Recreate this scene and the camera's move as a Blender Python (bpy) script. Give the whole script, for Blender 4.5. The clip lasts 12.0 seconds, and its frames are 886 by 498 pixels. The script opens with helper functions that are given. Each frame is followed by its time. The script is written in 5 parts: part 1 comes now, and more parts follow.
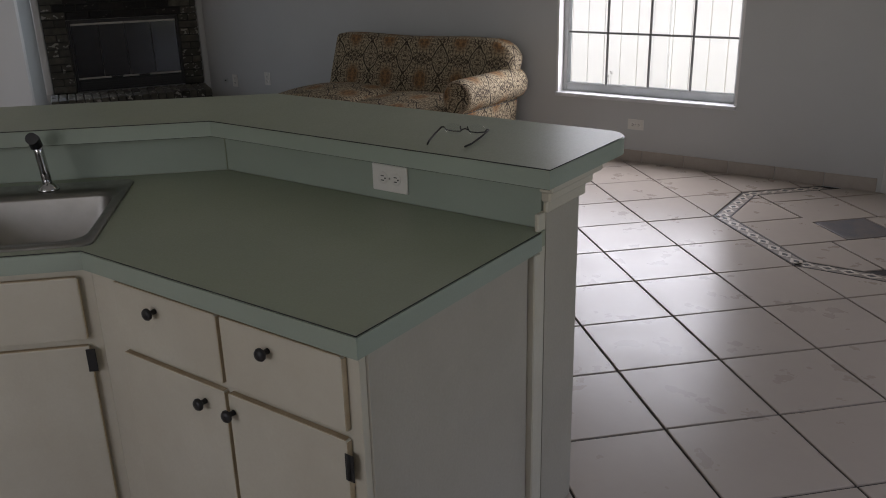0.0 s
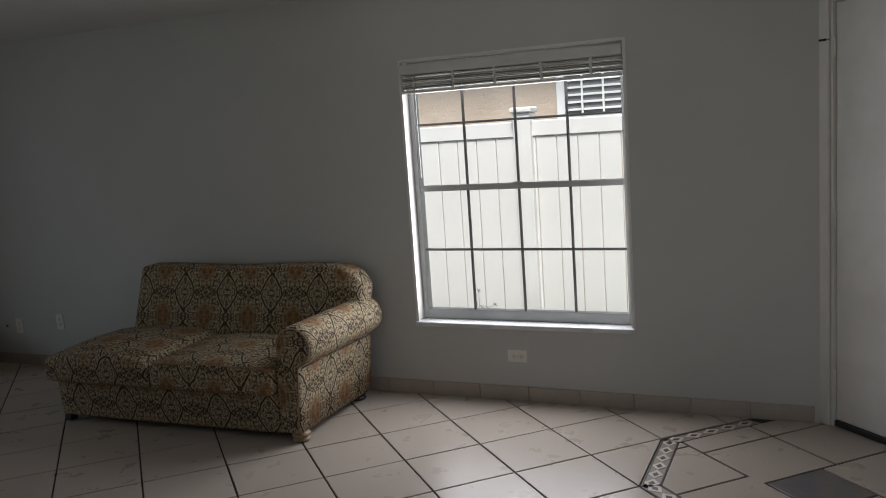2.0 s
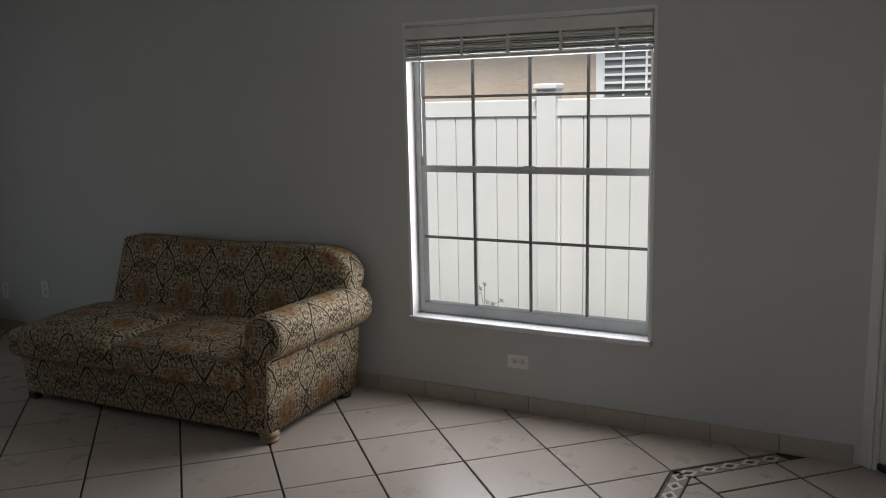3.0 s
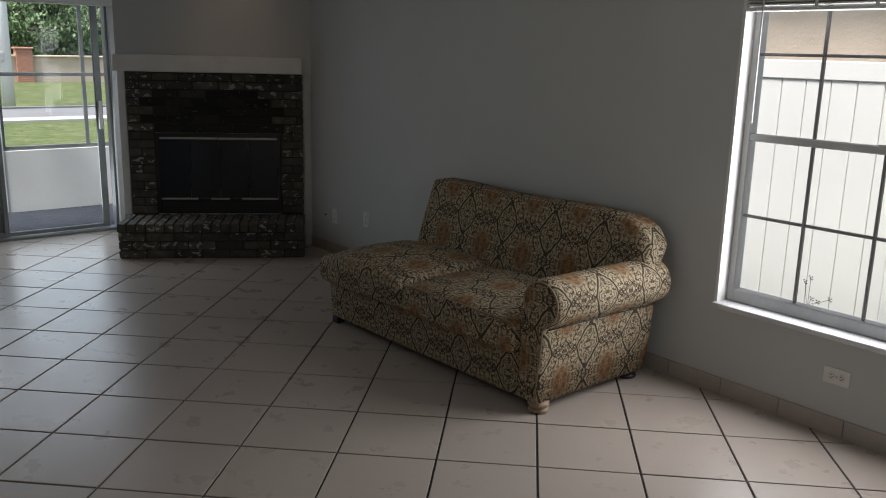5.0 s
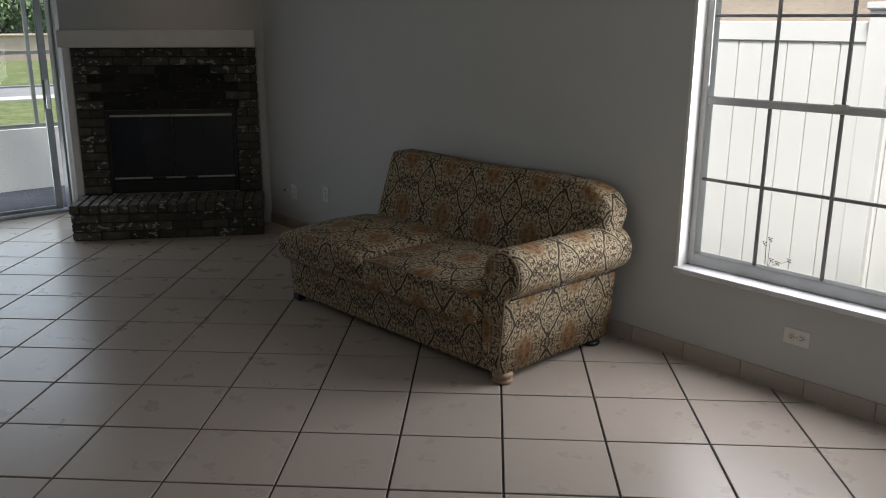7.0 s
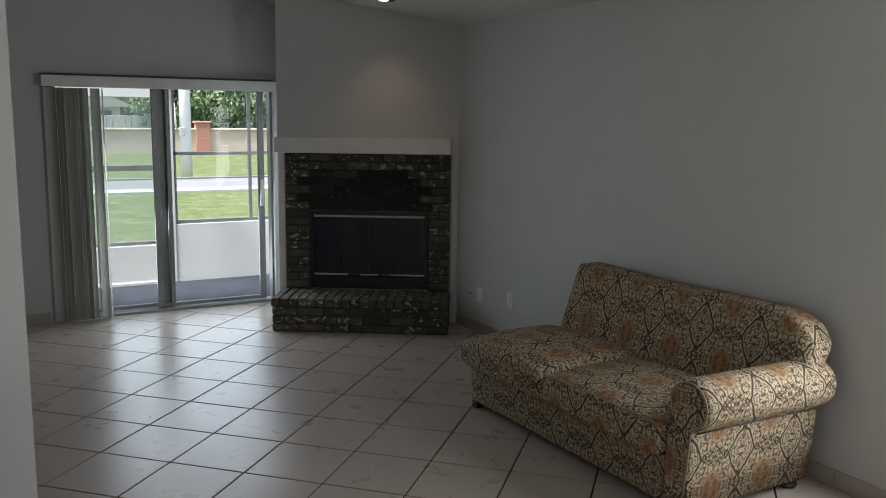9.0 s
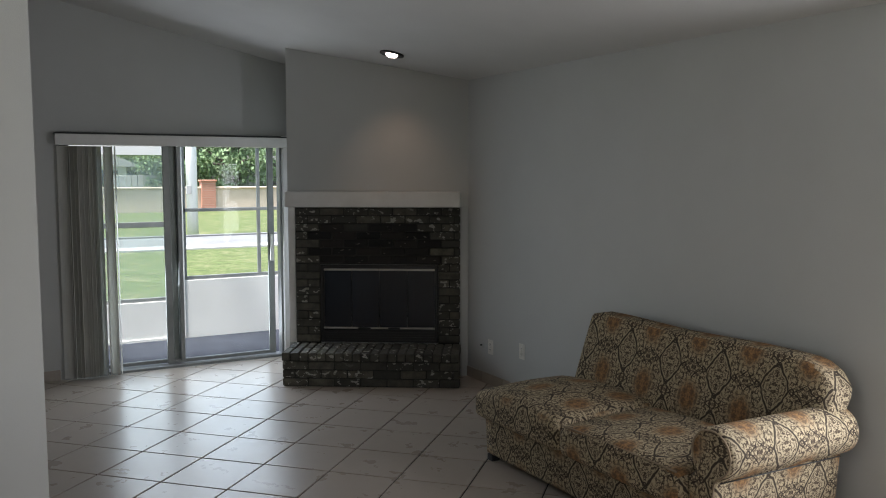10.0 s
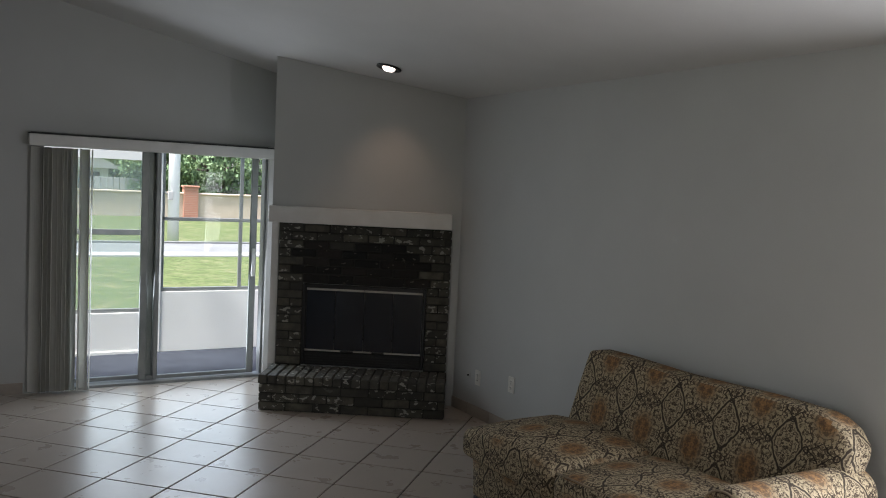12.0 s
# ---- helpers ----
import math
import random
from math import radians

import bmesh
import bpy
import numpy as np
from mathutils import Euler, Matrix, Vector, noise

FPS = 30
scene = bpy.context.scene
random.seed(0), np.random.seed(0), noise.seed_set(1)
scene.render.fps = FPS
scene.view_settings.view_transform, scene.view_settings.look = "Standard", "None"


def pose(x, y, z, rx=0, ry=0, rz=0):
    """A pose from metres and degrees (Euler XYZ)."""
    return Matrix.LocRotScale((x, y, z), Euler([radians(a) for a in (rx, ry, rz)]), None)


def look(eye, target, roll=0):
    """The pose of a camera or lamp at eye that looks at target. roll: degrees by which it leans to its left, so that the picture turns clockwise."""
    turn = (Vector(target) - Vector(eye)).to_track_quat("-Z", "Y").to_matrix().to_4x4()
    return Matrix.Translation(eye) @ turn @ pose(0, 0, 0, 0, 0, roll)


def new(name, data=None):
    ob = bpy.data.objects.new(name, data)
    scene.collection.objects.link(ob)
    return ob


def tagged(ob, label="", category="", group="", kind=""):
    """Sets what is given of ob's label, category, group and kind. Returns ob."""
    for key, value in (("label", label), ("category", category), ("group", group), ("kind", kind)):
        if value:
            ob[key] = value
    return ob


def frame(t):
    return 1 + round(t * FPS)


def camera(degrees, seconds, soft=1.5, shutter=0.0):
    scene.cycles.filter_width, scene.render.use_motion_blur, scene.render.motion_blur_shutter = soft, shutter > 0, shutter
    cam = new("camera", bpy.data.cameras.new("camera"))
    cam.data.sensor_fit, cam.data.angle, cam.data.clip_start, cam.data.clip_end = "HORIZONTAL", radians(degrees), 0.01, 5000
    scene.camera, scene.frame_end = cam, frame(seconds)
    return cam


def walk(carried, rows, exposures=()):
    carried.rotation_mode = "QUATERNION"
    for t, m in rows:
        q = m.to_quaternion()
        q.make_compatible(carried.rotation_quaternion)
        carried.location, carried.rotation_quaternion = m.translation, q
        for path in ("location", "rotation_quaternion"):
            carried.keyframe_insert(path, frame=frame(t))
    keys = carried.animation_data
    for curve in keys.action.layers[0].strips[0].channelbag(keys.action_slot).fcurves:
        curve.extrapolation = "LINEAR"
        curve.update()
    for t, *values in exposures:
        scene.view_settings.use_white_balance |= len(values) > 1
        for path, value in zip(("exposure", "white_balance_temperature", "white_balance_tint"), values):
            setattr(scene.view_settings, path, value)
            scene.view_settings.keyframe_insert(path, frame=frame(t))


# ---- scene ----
cam = camera(55.3, 12.0, soft=1.0)
PATH = [
    (0, (3.075, -4.659, 1.505), (2.002, -3.115, 0.824), -1.4),
    (0.5, (2.858, -4.484, 1.572), (1.799, -2.935, 0.88), -2.4),
    (1, (2.749, -4.173, 1.614), (1.599, -2.628, 1.078), -1.0),
    (1.5, (2.579, -3.847, 1.662), (1.551, -2.169, 1.307), 0.1),
    (2, (2.457, -3.51, 1.627), (1.638, -1.709, 1.333), -4.0),
    (2.5, (2.489, -3.168, 1.616), (1.633, -1.383, 1.334), -2.0),
    (2.7, (2.482, -3.07, 1.591), (1.619, -1.292, 1.285), -1.7),
    (4.3, (2.44, -2.521, 1.607), (1.072, -1.138, 1.144), 0.4),
    (4.5, (2.44, -2.521, 1.602), (1.032, -1.18, 1.132), 0.7),
    (5, (2.416, -2.555, 1.605), (0.913, -1.317, 1.148), 1.4),
    (5.5, (2.403, -2.556, 1.615), (0.835, -1.392, 1.182), 1.2),
    (6, (2.388, -2.516, 1.597), (0.911, -1.256, 1.119), 1.0),
    (6.5, (2.393, -2.499, 1.59), (0.957, -1.204, 1.079), 0.6),
    (7, (2.396, -2.492, 1.596), (0.957, -1.205, 1.075), 0.2),
    (7.5, (2.368, -2.511, 1.627), (0.809, -1.337, 1.191), -0.3),
    (7.7, (2.363, -2.526, 1.635), (0.755, -1.397, 1.261), 0.0),
    (9.3, (2.388, -2.476, 1.706), (0.656, -1.524, 1.398), 0.7),
    (9.5, (2.415, -2.494, 1.706), (0.682, -1.539, 1.417), 0.5),
    (10, (2.358, -2.532, 1.678), (0.613, -1.571, 1.497), 0.0),
    (10.5, (2.42, -2.497, 1.689), (0.686, -1.509, 1.555), -0.2),
    (11, (2.416, -2.51, 1.713), (0.674, -1.536, 1.587), -1.2),
    (11.5, (2.351, -2.484, 1.712), (0.62, -1.495, 1.556), 0.3),
    (12, (2.073, -2.452, 1.709), (0.346, -1.452, 1.568), 2.7),
]
EXPOSURES = [(0.0, 0.85, 6300, 20), (1.0, 0.85, 6300, 19), (1.5, 0.62, 6350, 17), (2.0, 0.52, 6360, 15), (2.5, 0.33, 6360, 15), (4.5, 0.5, 6400, 15), (5.5, 0.74, 6400, 15), (7.0, 0.66, 6420, 15), (7.5, 0.74, 6380, 14), (9.5, 1.36, 6320, 14), (10.0, 1.4, 6330, 14), (11.0, 1.28, 6340, 14), (12.0, 1.33, 6340, 15)]
walk(cam, [(t, look(eye, target, roll)) for t, eye, target, roll in PATH], EXPOSURES)

# ---- light ----
world = bpy.data.worlds.new("sky")
world.use_nodes = True
scene.world = world
_wn = world.node_tree.nodes
_sky = _wn.new("ShaderNodeTexSky")
_sky.sky_type = "NISHITA"
_sky.sun_disc = False
_sky.sun_elevation = radians(66)
_sky.sun_rotation = radians(156)
_sky.air_density, _sky.dust_density = 1.3, 3.0
world.node_tree.links.new(_sky.outputs[0], _wn["Background"].inputs[0])
_wn["Background"].inputs[1].default_value = 0.15

sun = new("sun", bpy.data.lights.new("sun", "SUN"))
sun.data.energy, sun.data.angle, sun.data.color = 4.8, radians(10), (1.0, 0.97, 0.92)
sun.matrix_world = look((0, 0, 30), (-4, 12.8, 0))


def area_lamp(name, eye, target, w, h, power, colour):
    ob = new(name, bpy.data.lights.new(name, "AREA"))
    ob.data.shape, ob.data.size, ob.data.size_y = "RECTANGLE", w, h
    ob.data.energy, ob.data.color = power, colour
    ob.matrix_world = look(eye, target)
    return ob


area_lamp("window_daylight", (0.876, 1.036, 1.165), (0.876, 0.0, 1.165), 1.2, 1.3, 23, (0.95, 0.98, 1.0))
area_lamp("slider_daylight", (-5.05, -0.85, 1.0), (-4.0, -0.85, 0.75), 1.35, 1.7, 11, (0.84, 0.94, 1.0))
# South fill lamp added for unseen kitchen-side light; no window known there.
area_lamp("kitchen_side_fill", (1.75, -6.82, 1.55), (1.75, -5.0, 1.35), 1.9, 1.1, 8, (1.0, 0.96, 0.88))
# East lamp is added fill from the dining side, its source unseen.
area_lamp("dining_side_fill", (4.72, -3.0, 1.15), (3.0, -2.9, 1.05), 1.7, 1.9, 2.2, (0.98, 0.98, 1.0))

# ---- materials ----


class Mat:
    """A small node builder round one Principled shader."""

    def __init__(self, name, rough=0.6, metal=0.0, spec=0.5):
        self.m = bpy.data.materials.new(name)
        self.m.use_nodes = True
        self.t = self.m.node_tree
        self.b = self.t.nodes["Principled BSDF"]
        self.b.inputs["Roughness"].default_value = rough
        self.b.inputs["Metallic"].default_value = metal
        self.b.inputs["Specular IOR Level"].default_value = spec

    def n(self, kind, **props):
        node = self.t.nodes.new("ShaderNode" + kind)
        for k, v in props.items():
            if k == "operation":
                node.operation = v
            elif k == "blend_type":
                node.blend_type = v
            elif k == "data_type":
                node.data_type = v
        return node

    def link(self, a, b):
        self.t.links.new(a, b)

    def coords(self, kind="Object"):
        return self.n("TexCoord").outputs[kind]

    def noise(self, scale, detail=4.0, rough=0.6, vec=None, stretch=None):
        x = self.n("TexNoise")
        x.inputs["Scale"].default_value, x.inputs["Detail"].default_value, x.inputs["Roughness"].default_value = scale, detail, rough
        v = vec or self.coords()
        if stretch:
            mp = self.n("Mapping")
            mp.inputs["Scale"].default_value = stretch
            self.link(v, mp.inputs["Vector"])
            v = mp.outputs[0]
        self.link(v, x.inputs["Vector"])
        return x.outputs["Fac"]

    def math(self, op, a, b=None, c=None):
        x = self.n("Math", operation=op)
        for k, v in enumerate((a, b, c)):
            if v is None:
                continue
            if isinstance(v, (int, float)):
                x.inputs[k].default_value = v
            else:
                self.link(v, x.inputs[k])
        return x.outputs[0]

    def ramp(self, fac, lo, hi, a=0.0, b=1.0):
        x = self.n("MapRange")
        x.inputs["From Min"].default_value, x.inputs["From Max"].default_value = lo, hi
        x.inputs["To Min"].default_value, x.inputs["To Max"].default_value = a, b
        self.link(fac, x.inputs["Value"])
        return x.outputs[0]

    def mix(self, fac, a, b, mode="MIX"):
        x = self.n("Mix", data_type="RGBA", blend_type=mode)
        for k, v in ((0, fac), (6, a), (7, b)):
            if isinstance(v, (int, float)):
                x.inputs[k].default_value = v
            elif isinstance(v, tuple):
                x.inputs[k].default_value = (*v, 1)
            else:
                self.link(v, x.inputs[k])
        return x.outputs[2]

    def colour(self, c):
        if isinstance(c, tuple):
            self.b.inputs["Base Color"].default_value = (*c, 1)
        else:
            self.link(c, self.b.inputs["Base Color"])
        return self

    def rough(self, r):
        self.link(r, self.b.inputs["Roughness"])
        return self

    def bump(self, height, strength=0.3, dist=0.002):
        x = self.n("Bump")
        x.inputs["Strength"].default_value, x.inputs["Distance"].default_value = strength, dist
        self.link(height, x.inputs["Height"])
        self.link(x.outputs[0], self.b.inputs["Normal"])
        return self


def worn(name, base, dark, rough=0.55, scale=3.0, grain=90.0, bump=0.15, metal=0.0, amount=1.0, dist=0.002):
    """Paint or plain stuff with broad stains and fine grain."""
    m = Mat(name, rough, metal)
    broad = m.ramp(m.noise(scale, 5), 0.35, 0.7)
    fine = m.noise(grain, 3)
    c = m.mix(m.math("MULTIPLY", broad, amount), base, dark)
    m.colour(m.mix(m.ramp(fine, 0.3, 0.7, 0.0, 0.25), c, dark))
    m.rough(m.ramp(fine, 0.3, 0.7, rough - 0.06, rough + 0.08))
    m.bump(fine, bump, dist)
    return m.m


WALL = worn("wall_paint", (0.524, 0.529, 0.517), (0.48, 0.484, 0.472), 0.62, 1.1, 260, 0.25)
CEIL = worn("ceiling_paint", (0.62, 0.61, 0.59), (0.57, 0.56, 0.54), 0.85, 1.4, 120, 0.5)
WHITE = worn("white_trim_paint", (0.74, 0.73, 0.71), (0.64, 0.62, 0.59), 0.42, 4, 160, 0.1)
CREAM = worn("cream_cabinet_paint", (0.58, 0.55, 0.45), (0.50, 0.46, 0.365), 0.45, 3.5, 120, 0.2)
# Tan for worn panel edges and the shadow line painted along their tops.
EDGETAN = worn("worn_shaded_cabinet_edge", (0.50, 0.41, 0.28), (0.33, 0.25, 0.15), 0.6, 9, 90, 0.2)
LAMINATE = worn("green_laminate", (0.315, 0.345, 0.245), (0.275, 0.305, 0.21), 0.38, 2.6, 240, 0.12)
# Darker copy of the cabinet cream; carries the end faces' shade.
ENDPANEL = worn("shaded_cream_paint", (0.43, 0.40, 0.33), (0.375, 0.345, 0.28), 0.5, 3.0, 140, 0.2)
LAMSIDE = worn("pale_green_laminate", (0.315, 0.365, 0.300), (0.275, 0.322, 0.263), 0.42, 2.2, 240, 0.12)
# Near-black for real seams, and for thin shade lines drawn as strips.
BLACKLINE = worn("dark_seam_and_shade", (0.02, 0.022, 0.02), (0.03, 0.03, 0.03), 0.5)
BLACK = worn("black_metal", (0.012, 0.012, 0.013), (0.02, 0.019, 0.018), 0.5, 6, 150, 0.1)
IRON = worn("black_firebox_metal", (0.006, 0.006, 0.007), (0.014, 0.013, 0.013), 0.45, 5, 120, 0.2)
BRASS = worn("dull_steel_bar", (0.55, 0.52, 0.48), (0.38, 0.36, 0.33), 0.4, 8, 160, 0.05, metal=0.35)
STEEL = worn("brushed_stainless", (0.30, 0.288, 0.263), (0.25, 0.24, 0.22), 0.36, 5, 25, 0.02, metal=1.0)
CHROME = worn("chrome", (0.6, 0.6, 0.6), (0.5, 0.5, 0.5), 0.12, 5, 200, 0.0, metal=1.0)
ALU = worn("aluminium_frame", (0.30, 0.31, 0.30), (0.21, 0.22, 0.22), 0.42, 6, 160, 0.05, metal=0.4)
WINFRAME = worn("window_frame_enamel", (0.55, 0.56, 0.56), (0.45, 0.46, 0.46), 0.4, 6, 160, 0.05)
MUNTIN = worn("grey_muntin", (0.26, 0.26, 0.26), (0.2, 0.2, 0.2), 0.5, 6, 160, 0.05)
PLATE = worn("ivory_plastic", (0.74, 0.72, 0.67), (0.68, 0.66, 0.6), 0.35, 20, 200, 0.0)
SLOT = worn("dark_slot_and_shade", (0.015, 0.015, 0.015), (0.02, 0.02, 0.02), 0.6)
BLIND = worn("blind_vinyl", (0.76, 0.75, 0.72), (0.66, 0.65, 0.62), 0.5, 5, 100, 0.05)
_t = BLIND.node_tree
_tr, _mx = _t.nodes.new("ShaderNodeBsdfTranslucent"), _t.nodes.new("ShaderNodeMixShader")
_tr.inputs[0].default_value, _mx.inputs[0].default_value = (0.80, 0.79, 0.74, 1), 0.38
_t.links.new(_t.nodes["Principled BSDF"].outputs[0], _mx.inputs[1])
_t.links.new(_tr.outputs[0], _mx.inputs[2])
_t.links.new(_mx.outputs[0], _t.nodes["Material Output"].inputs[0])
SLAT = worn("window_blind_slat", (0.66, 0.66, 0.63), (0.55, 0.55, 0.52), 0.45, 5, 100, 0.05)
GROUT = worn("dark_grout", (0.022, 0.02, 0.018), (0.045, 0.04, 0.036), 0.9, 6, 200, 0.3)
MORTAR = worn("dark_mortar", (0.05, 0.049, 0.043), (0.025, 0.025, 0.022), 0.95, 9, 160, 0.6, dist=0.004)
MARBLE = worn("marble_sill", (0.72, 0.72, 0.72), (0.5, 0.5, 0.5), 0.3, 7, 60, 0.05)
PORCHFLOOR = worn("porch_carpet", (0.050, 0.056, 0.070), (0.034, 0.038, 0.048), 0.95, 6, 300, 0.5)
PORCHWALL = worn("white_porch_panel", (0.78, 0.78, 0.76), (0.68, 0.68, 0.66), 0.5, 2, 90, 0.1)
VINYL = worn("white_vinyl", (0.76, 0.75, 0.725), (0.70, 0.69, 0.665), 0.45, 2, 120, 0.05)
STUCCO = worn("beige_stucco", (0.58, 0.47, 0.375), (0.49, 0.39, 0.31), 0.9, 2.5, 22, 0.8, dist=0.01)
CONCRETE = worn("pale_concrete", (0.42, 0.41, 0.395), (0.35, 0.34, 0.325), 0.9, 1.5, 30, 0.2)
ASPHALT = worn("grey_asphalt", (0.19, 0.19, 0.188), (0.15, 0.15, 0.15), 0.9, 1, 60, 0.2)
ROOFING = worn("dark_shingle", (0.10, 0.09, 0.085), (0.06, 0.055, 0.05), 0.9, 2, 20, 0.6)
REDBRICK = worn("red_brick", (0.50, 0.24, 0.17), (0.36, 0.16, 0.11), 0.85, 9, 60, 0.5)
BARK = worn("grey_bark", (0.12, 0.10, 0.08), (0.06, 0.05, 0.04), 0.95, 8, 50, 0.8, dist=0.01)
BLUETILE = worn("slate_blue_tile", (0.10, 0.10, 0.115), (0.17, 0.14, 0.12), 0.4, 9, 120, 0.2)
MOSAIC_LIGHT = worn("cream_mosaic", (0.60, 0.54, 0.46), (0.46, 0.40, 0.34), 0.45, 22, 120, 0.2)
MOSAIC_DARK = worn("dark_mosaic", (0.03, 0.028, 0.026), (0.06, 0.05, 0.045), 0.45, 22, 120, 0.2)
MOSAIC_MID = worn("grey_brown_mosaic", (0.30, 0.255, 0.215), (0.20, 0.17, 0.145), 0.5, 22, 120, 0.2)


def tile_material():
    """Glazed beige floor tile: softly clouded, each tile its own tone."""
    m = Mat("beige_floor_tile", 0.25)
    geo = m.n("NewGeometry").outputs["Position"]
    info = m.n("ObjectInfo").outputs["Random"]
    broad = m.ramp(m.noise(2.2, 5, vec=geo), 0.25, 0.8)
    fine = m.noise(24, 2, vec=geo)
    c = m.mix(broad, (0.42, 0.362, 0.31), (0.385, 0.328, 0.278))
    c = m.mix(m.ramp(fine, 0.35, 0.75, 0, 0.12), c, (0.345, 0.292, 0.245))
    c = m.mix(m.ramp(info, 0, 1, 0, 0.2), c, (0.34, 0.288, 0.24))
    m.colour(c)
    m.rough(m.ramp(m.noise(6, 4, vec=geo), 0.3, 0.7, 0.26, 0.33))
    m.bump(fine, 0.03, 0.002)
    return m.m


TILE = tile_material()
PORCHFLOOR.node_tree.nodes["Principled BSDF"].inputs["Specular IOR Level"].default_value = 0.05
TILE.node_tree.nodes["Principled BSDF"].inputs["Specular IOR Level"].default_value = 0.19
BASETILE = worn("beige_base_tile", (0.44, 0.385, 0.335), (0.36, 0.31, 0.265), 0.4, 5, 80, 0.1)


def brick_material():
    """Old dark brick: brown to black by brick, with pale worn blotches."""
    m = Mat("dark_old_brick", 0.85)
    geo = m.n("NewGeometry").outputs["Position"]
    rnd = m.n("ObjectInfo").outputs["Random"]
    base = m.mix(rnd, (0.050, 0.049, 0.040), (0.145, 0.135, 0.102))
    base = m.mix(m.ramp(m.noise(14, 4, vec=geo), 0.3, 0.7, 0, 0.8), base, (0.035, 0.032, 0.03))
    # pale chips of mortar and lime on some bricks
    chip = m.ramp(m.noise(22, 3, 0.5, vec=geo, stretch=(1, 1, 1.5)), 0.59, 0.625)
    some = m.ramp(m.math("FRACT", m.math("MULTIPLY", rnd, 7.31)), 0.36, 0.42)
    base = m.mix(m.math("MULTIPLY", chip, some), base, (0.33, 0.32, 0.275))
    m.colour(base)
    m.bump(m.noise(70, 5, vec=geo), 0.7, 0.006)
    return m.m


BRICK = brick_material()


def sooty_brick():
    """The same brick blackened by smoke above the firebox."""
    m = Mat("smoke_blackened_brick", 0.9)
    geo = m.n("NewGeometry").outputs["Position"]
    rnd = m.n("ObjectInfo").outputs["Random"]
    base = m.mix(rnd, (0.009, 0.009, 0.009), (0.026, 0.022, 0.019))
    chip = m.ramp(m.noise(21, 2, 0.4, vec=geo, stretch=(1, 1, 1.8)), 0.69, 0.72)
    m.colour(m.mix(m.math("MULTIPLY", chip, 0.6), base, (0.2, 0.18, 0.15)))
    m.bump(m.noise(70, 5, vec=geo), 0.7, 0.006)
    return m.m


SOOT = sooty_brick()


def fabric_material():
    """Woven upholstery: outlined lozenges and small knots on sand, soft rust medallions between them."""
    m = Mat("damask_upholstery", 0.9, 0, 0.2)
    uv = m.coords("UV")
    P, Q = 0.33, 0.30  # one repeat
    warp = m.n("VectorMath", operation="MULTIPLY_ADD")
    nz = m.n("TexNoise")
    nz.inputs["Scale"].default_value, nz.inputs["Detail"].default_value = 26.0, 2.0
    m.link(uv, nz.inputs["Vector"])
    m.link(nz.outputs["Color"], warp.inputs[0])
    warp.inputs[1].default_value = (0.022, 0.022, 0)
    m.link(uv, warp.inputs[2])
    sep = m.n("SeparateXYZ")
    m.link(warp.outputs[0], sep.inputs[0])

    def fold(v, period):
        f = m.math("SUBTRACT", m.math("FRACT", m.math("DIVIDE", v, period)), 0.5)
        return m.math("ABSOLUTE", m.math("MULTIPLY", f, period))

    def ring(d, at, half):
        """A line where d equals at."""
        return m.ramp(m.math("ABSOLUTE", m.math("SUBTRACT", d, at)), half * 0.55, half, 1, 0)

    def shape(a, ra, b, rb, power):
        return m.math("ADD", m.math("POWER", m.math("DIVIDE", a, ra), power), m.math("POWER", m.math("DIVIDE", b, rb), power))

    x, y = fold(sep.outputs[0], P), fold(sep.outputs[1], Q)
    xe, ye = m.math("SUBTRACT", P / 2, x), m.math("SUBTRACT", Q / 2, y)
    lozenge = shape(x, 0.078, y, 0.112, 1.25)
    knot_side = shape(xe, 0.062, y, 0.050, 0.8)
    knot_top = shape(x, 0.050, ye, 0.036, 0.8)
    vine = shape(x, P / 2, y, Q / 2, 1.0)
    vine = m.math("ADD", vine, m.math("MULTIPLY", m.math("SINE", m.math("MULTIPLY", x, 170.0)), 0.085))
    loop = m.math("SQRT", shape(m.math("ABSOLUTE", m.math("SUBTRACT", xe, 0.068)), 0.013, y, 0.013, 2.0))
    loop_top = m.math("SQRT", shape(x, 0.012, m.math("ABSOLUTE", m.math("SUBTRACT", ye, 0.040)), 0.012, 2.0))
    lines = ring(lozenge, 1.0, 0.12)
    for other in (ring(knot_side, 1.0, 0.10), ring(knot_top, 1.0, 0.11), m.math("MULTIPLY", ring(vine, 1.0, 0.05), 0.4), ring(loop, 1.0, 0.32), ring(loop_top, 1.0, 0.32)):
        lines = m.math("MAXIMUM", lines, other)
    # curling sprigs, mirrored within each repeat
    cell = m.n("CombineXYZ")
    m.link(x, cell.inputs[0])
    m.link(y, cell.inputs[1])
    curl = m.noise(46, 1.5, 0.55, vec=cell.outputs[0])
    sprig = m.ramp(m.math("ABSOLUTE", m.math("SUBTRACT", curl, 0.5)), 0.034, 0.062, 1, 0)
    sprig = m.math("MULTIPLY", sprig, m.ramp(m.noise(58, 1, 0.5, vec=cell.outputs[0]), 0.36, 0.44))
    buds = m.ramp(m.noise(88, 1, 0.4, vec=cell.outputs[0]), 0.565, 0.60)
    sprig = m.math("MAXIMUM", sprig, m.math("MULTIPLY", buds, 0.8))
    clear = m.ramp(m.math("ABSOLUTE", m.math("SUBTRACT", lozenge, 1.0)), 0.10, 0.25)
    sprig = m.math("MULTIPLY", sprig, clear)
    sand = m.mix(m.noise(5, 3, vec=uv), (0.46, 0.375, 0.245), (0.36, 0.29, 0.185))
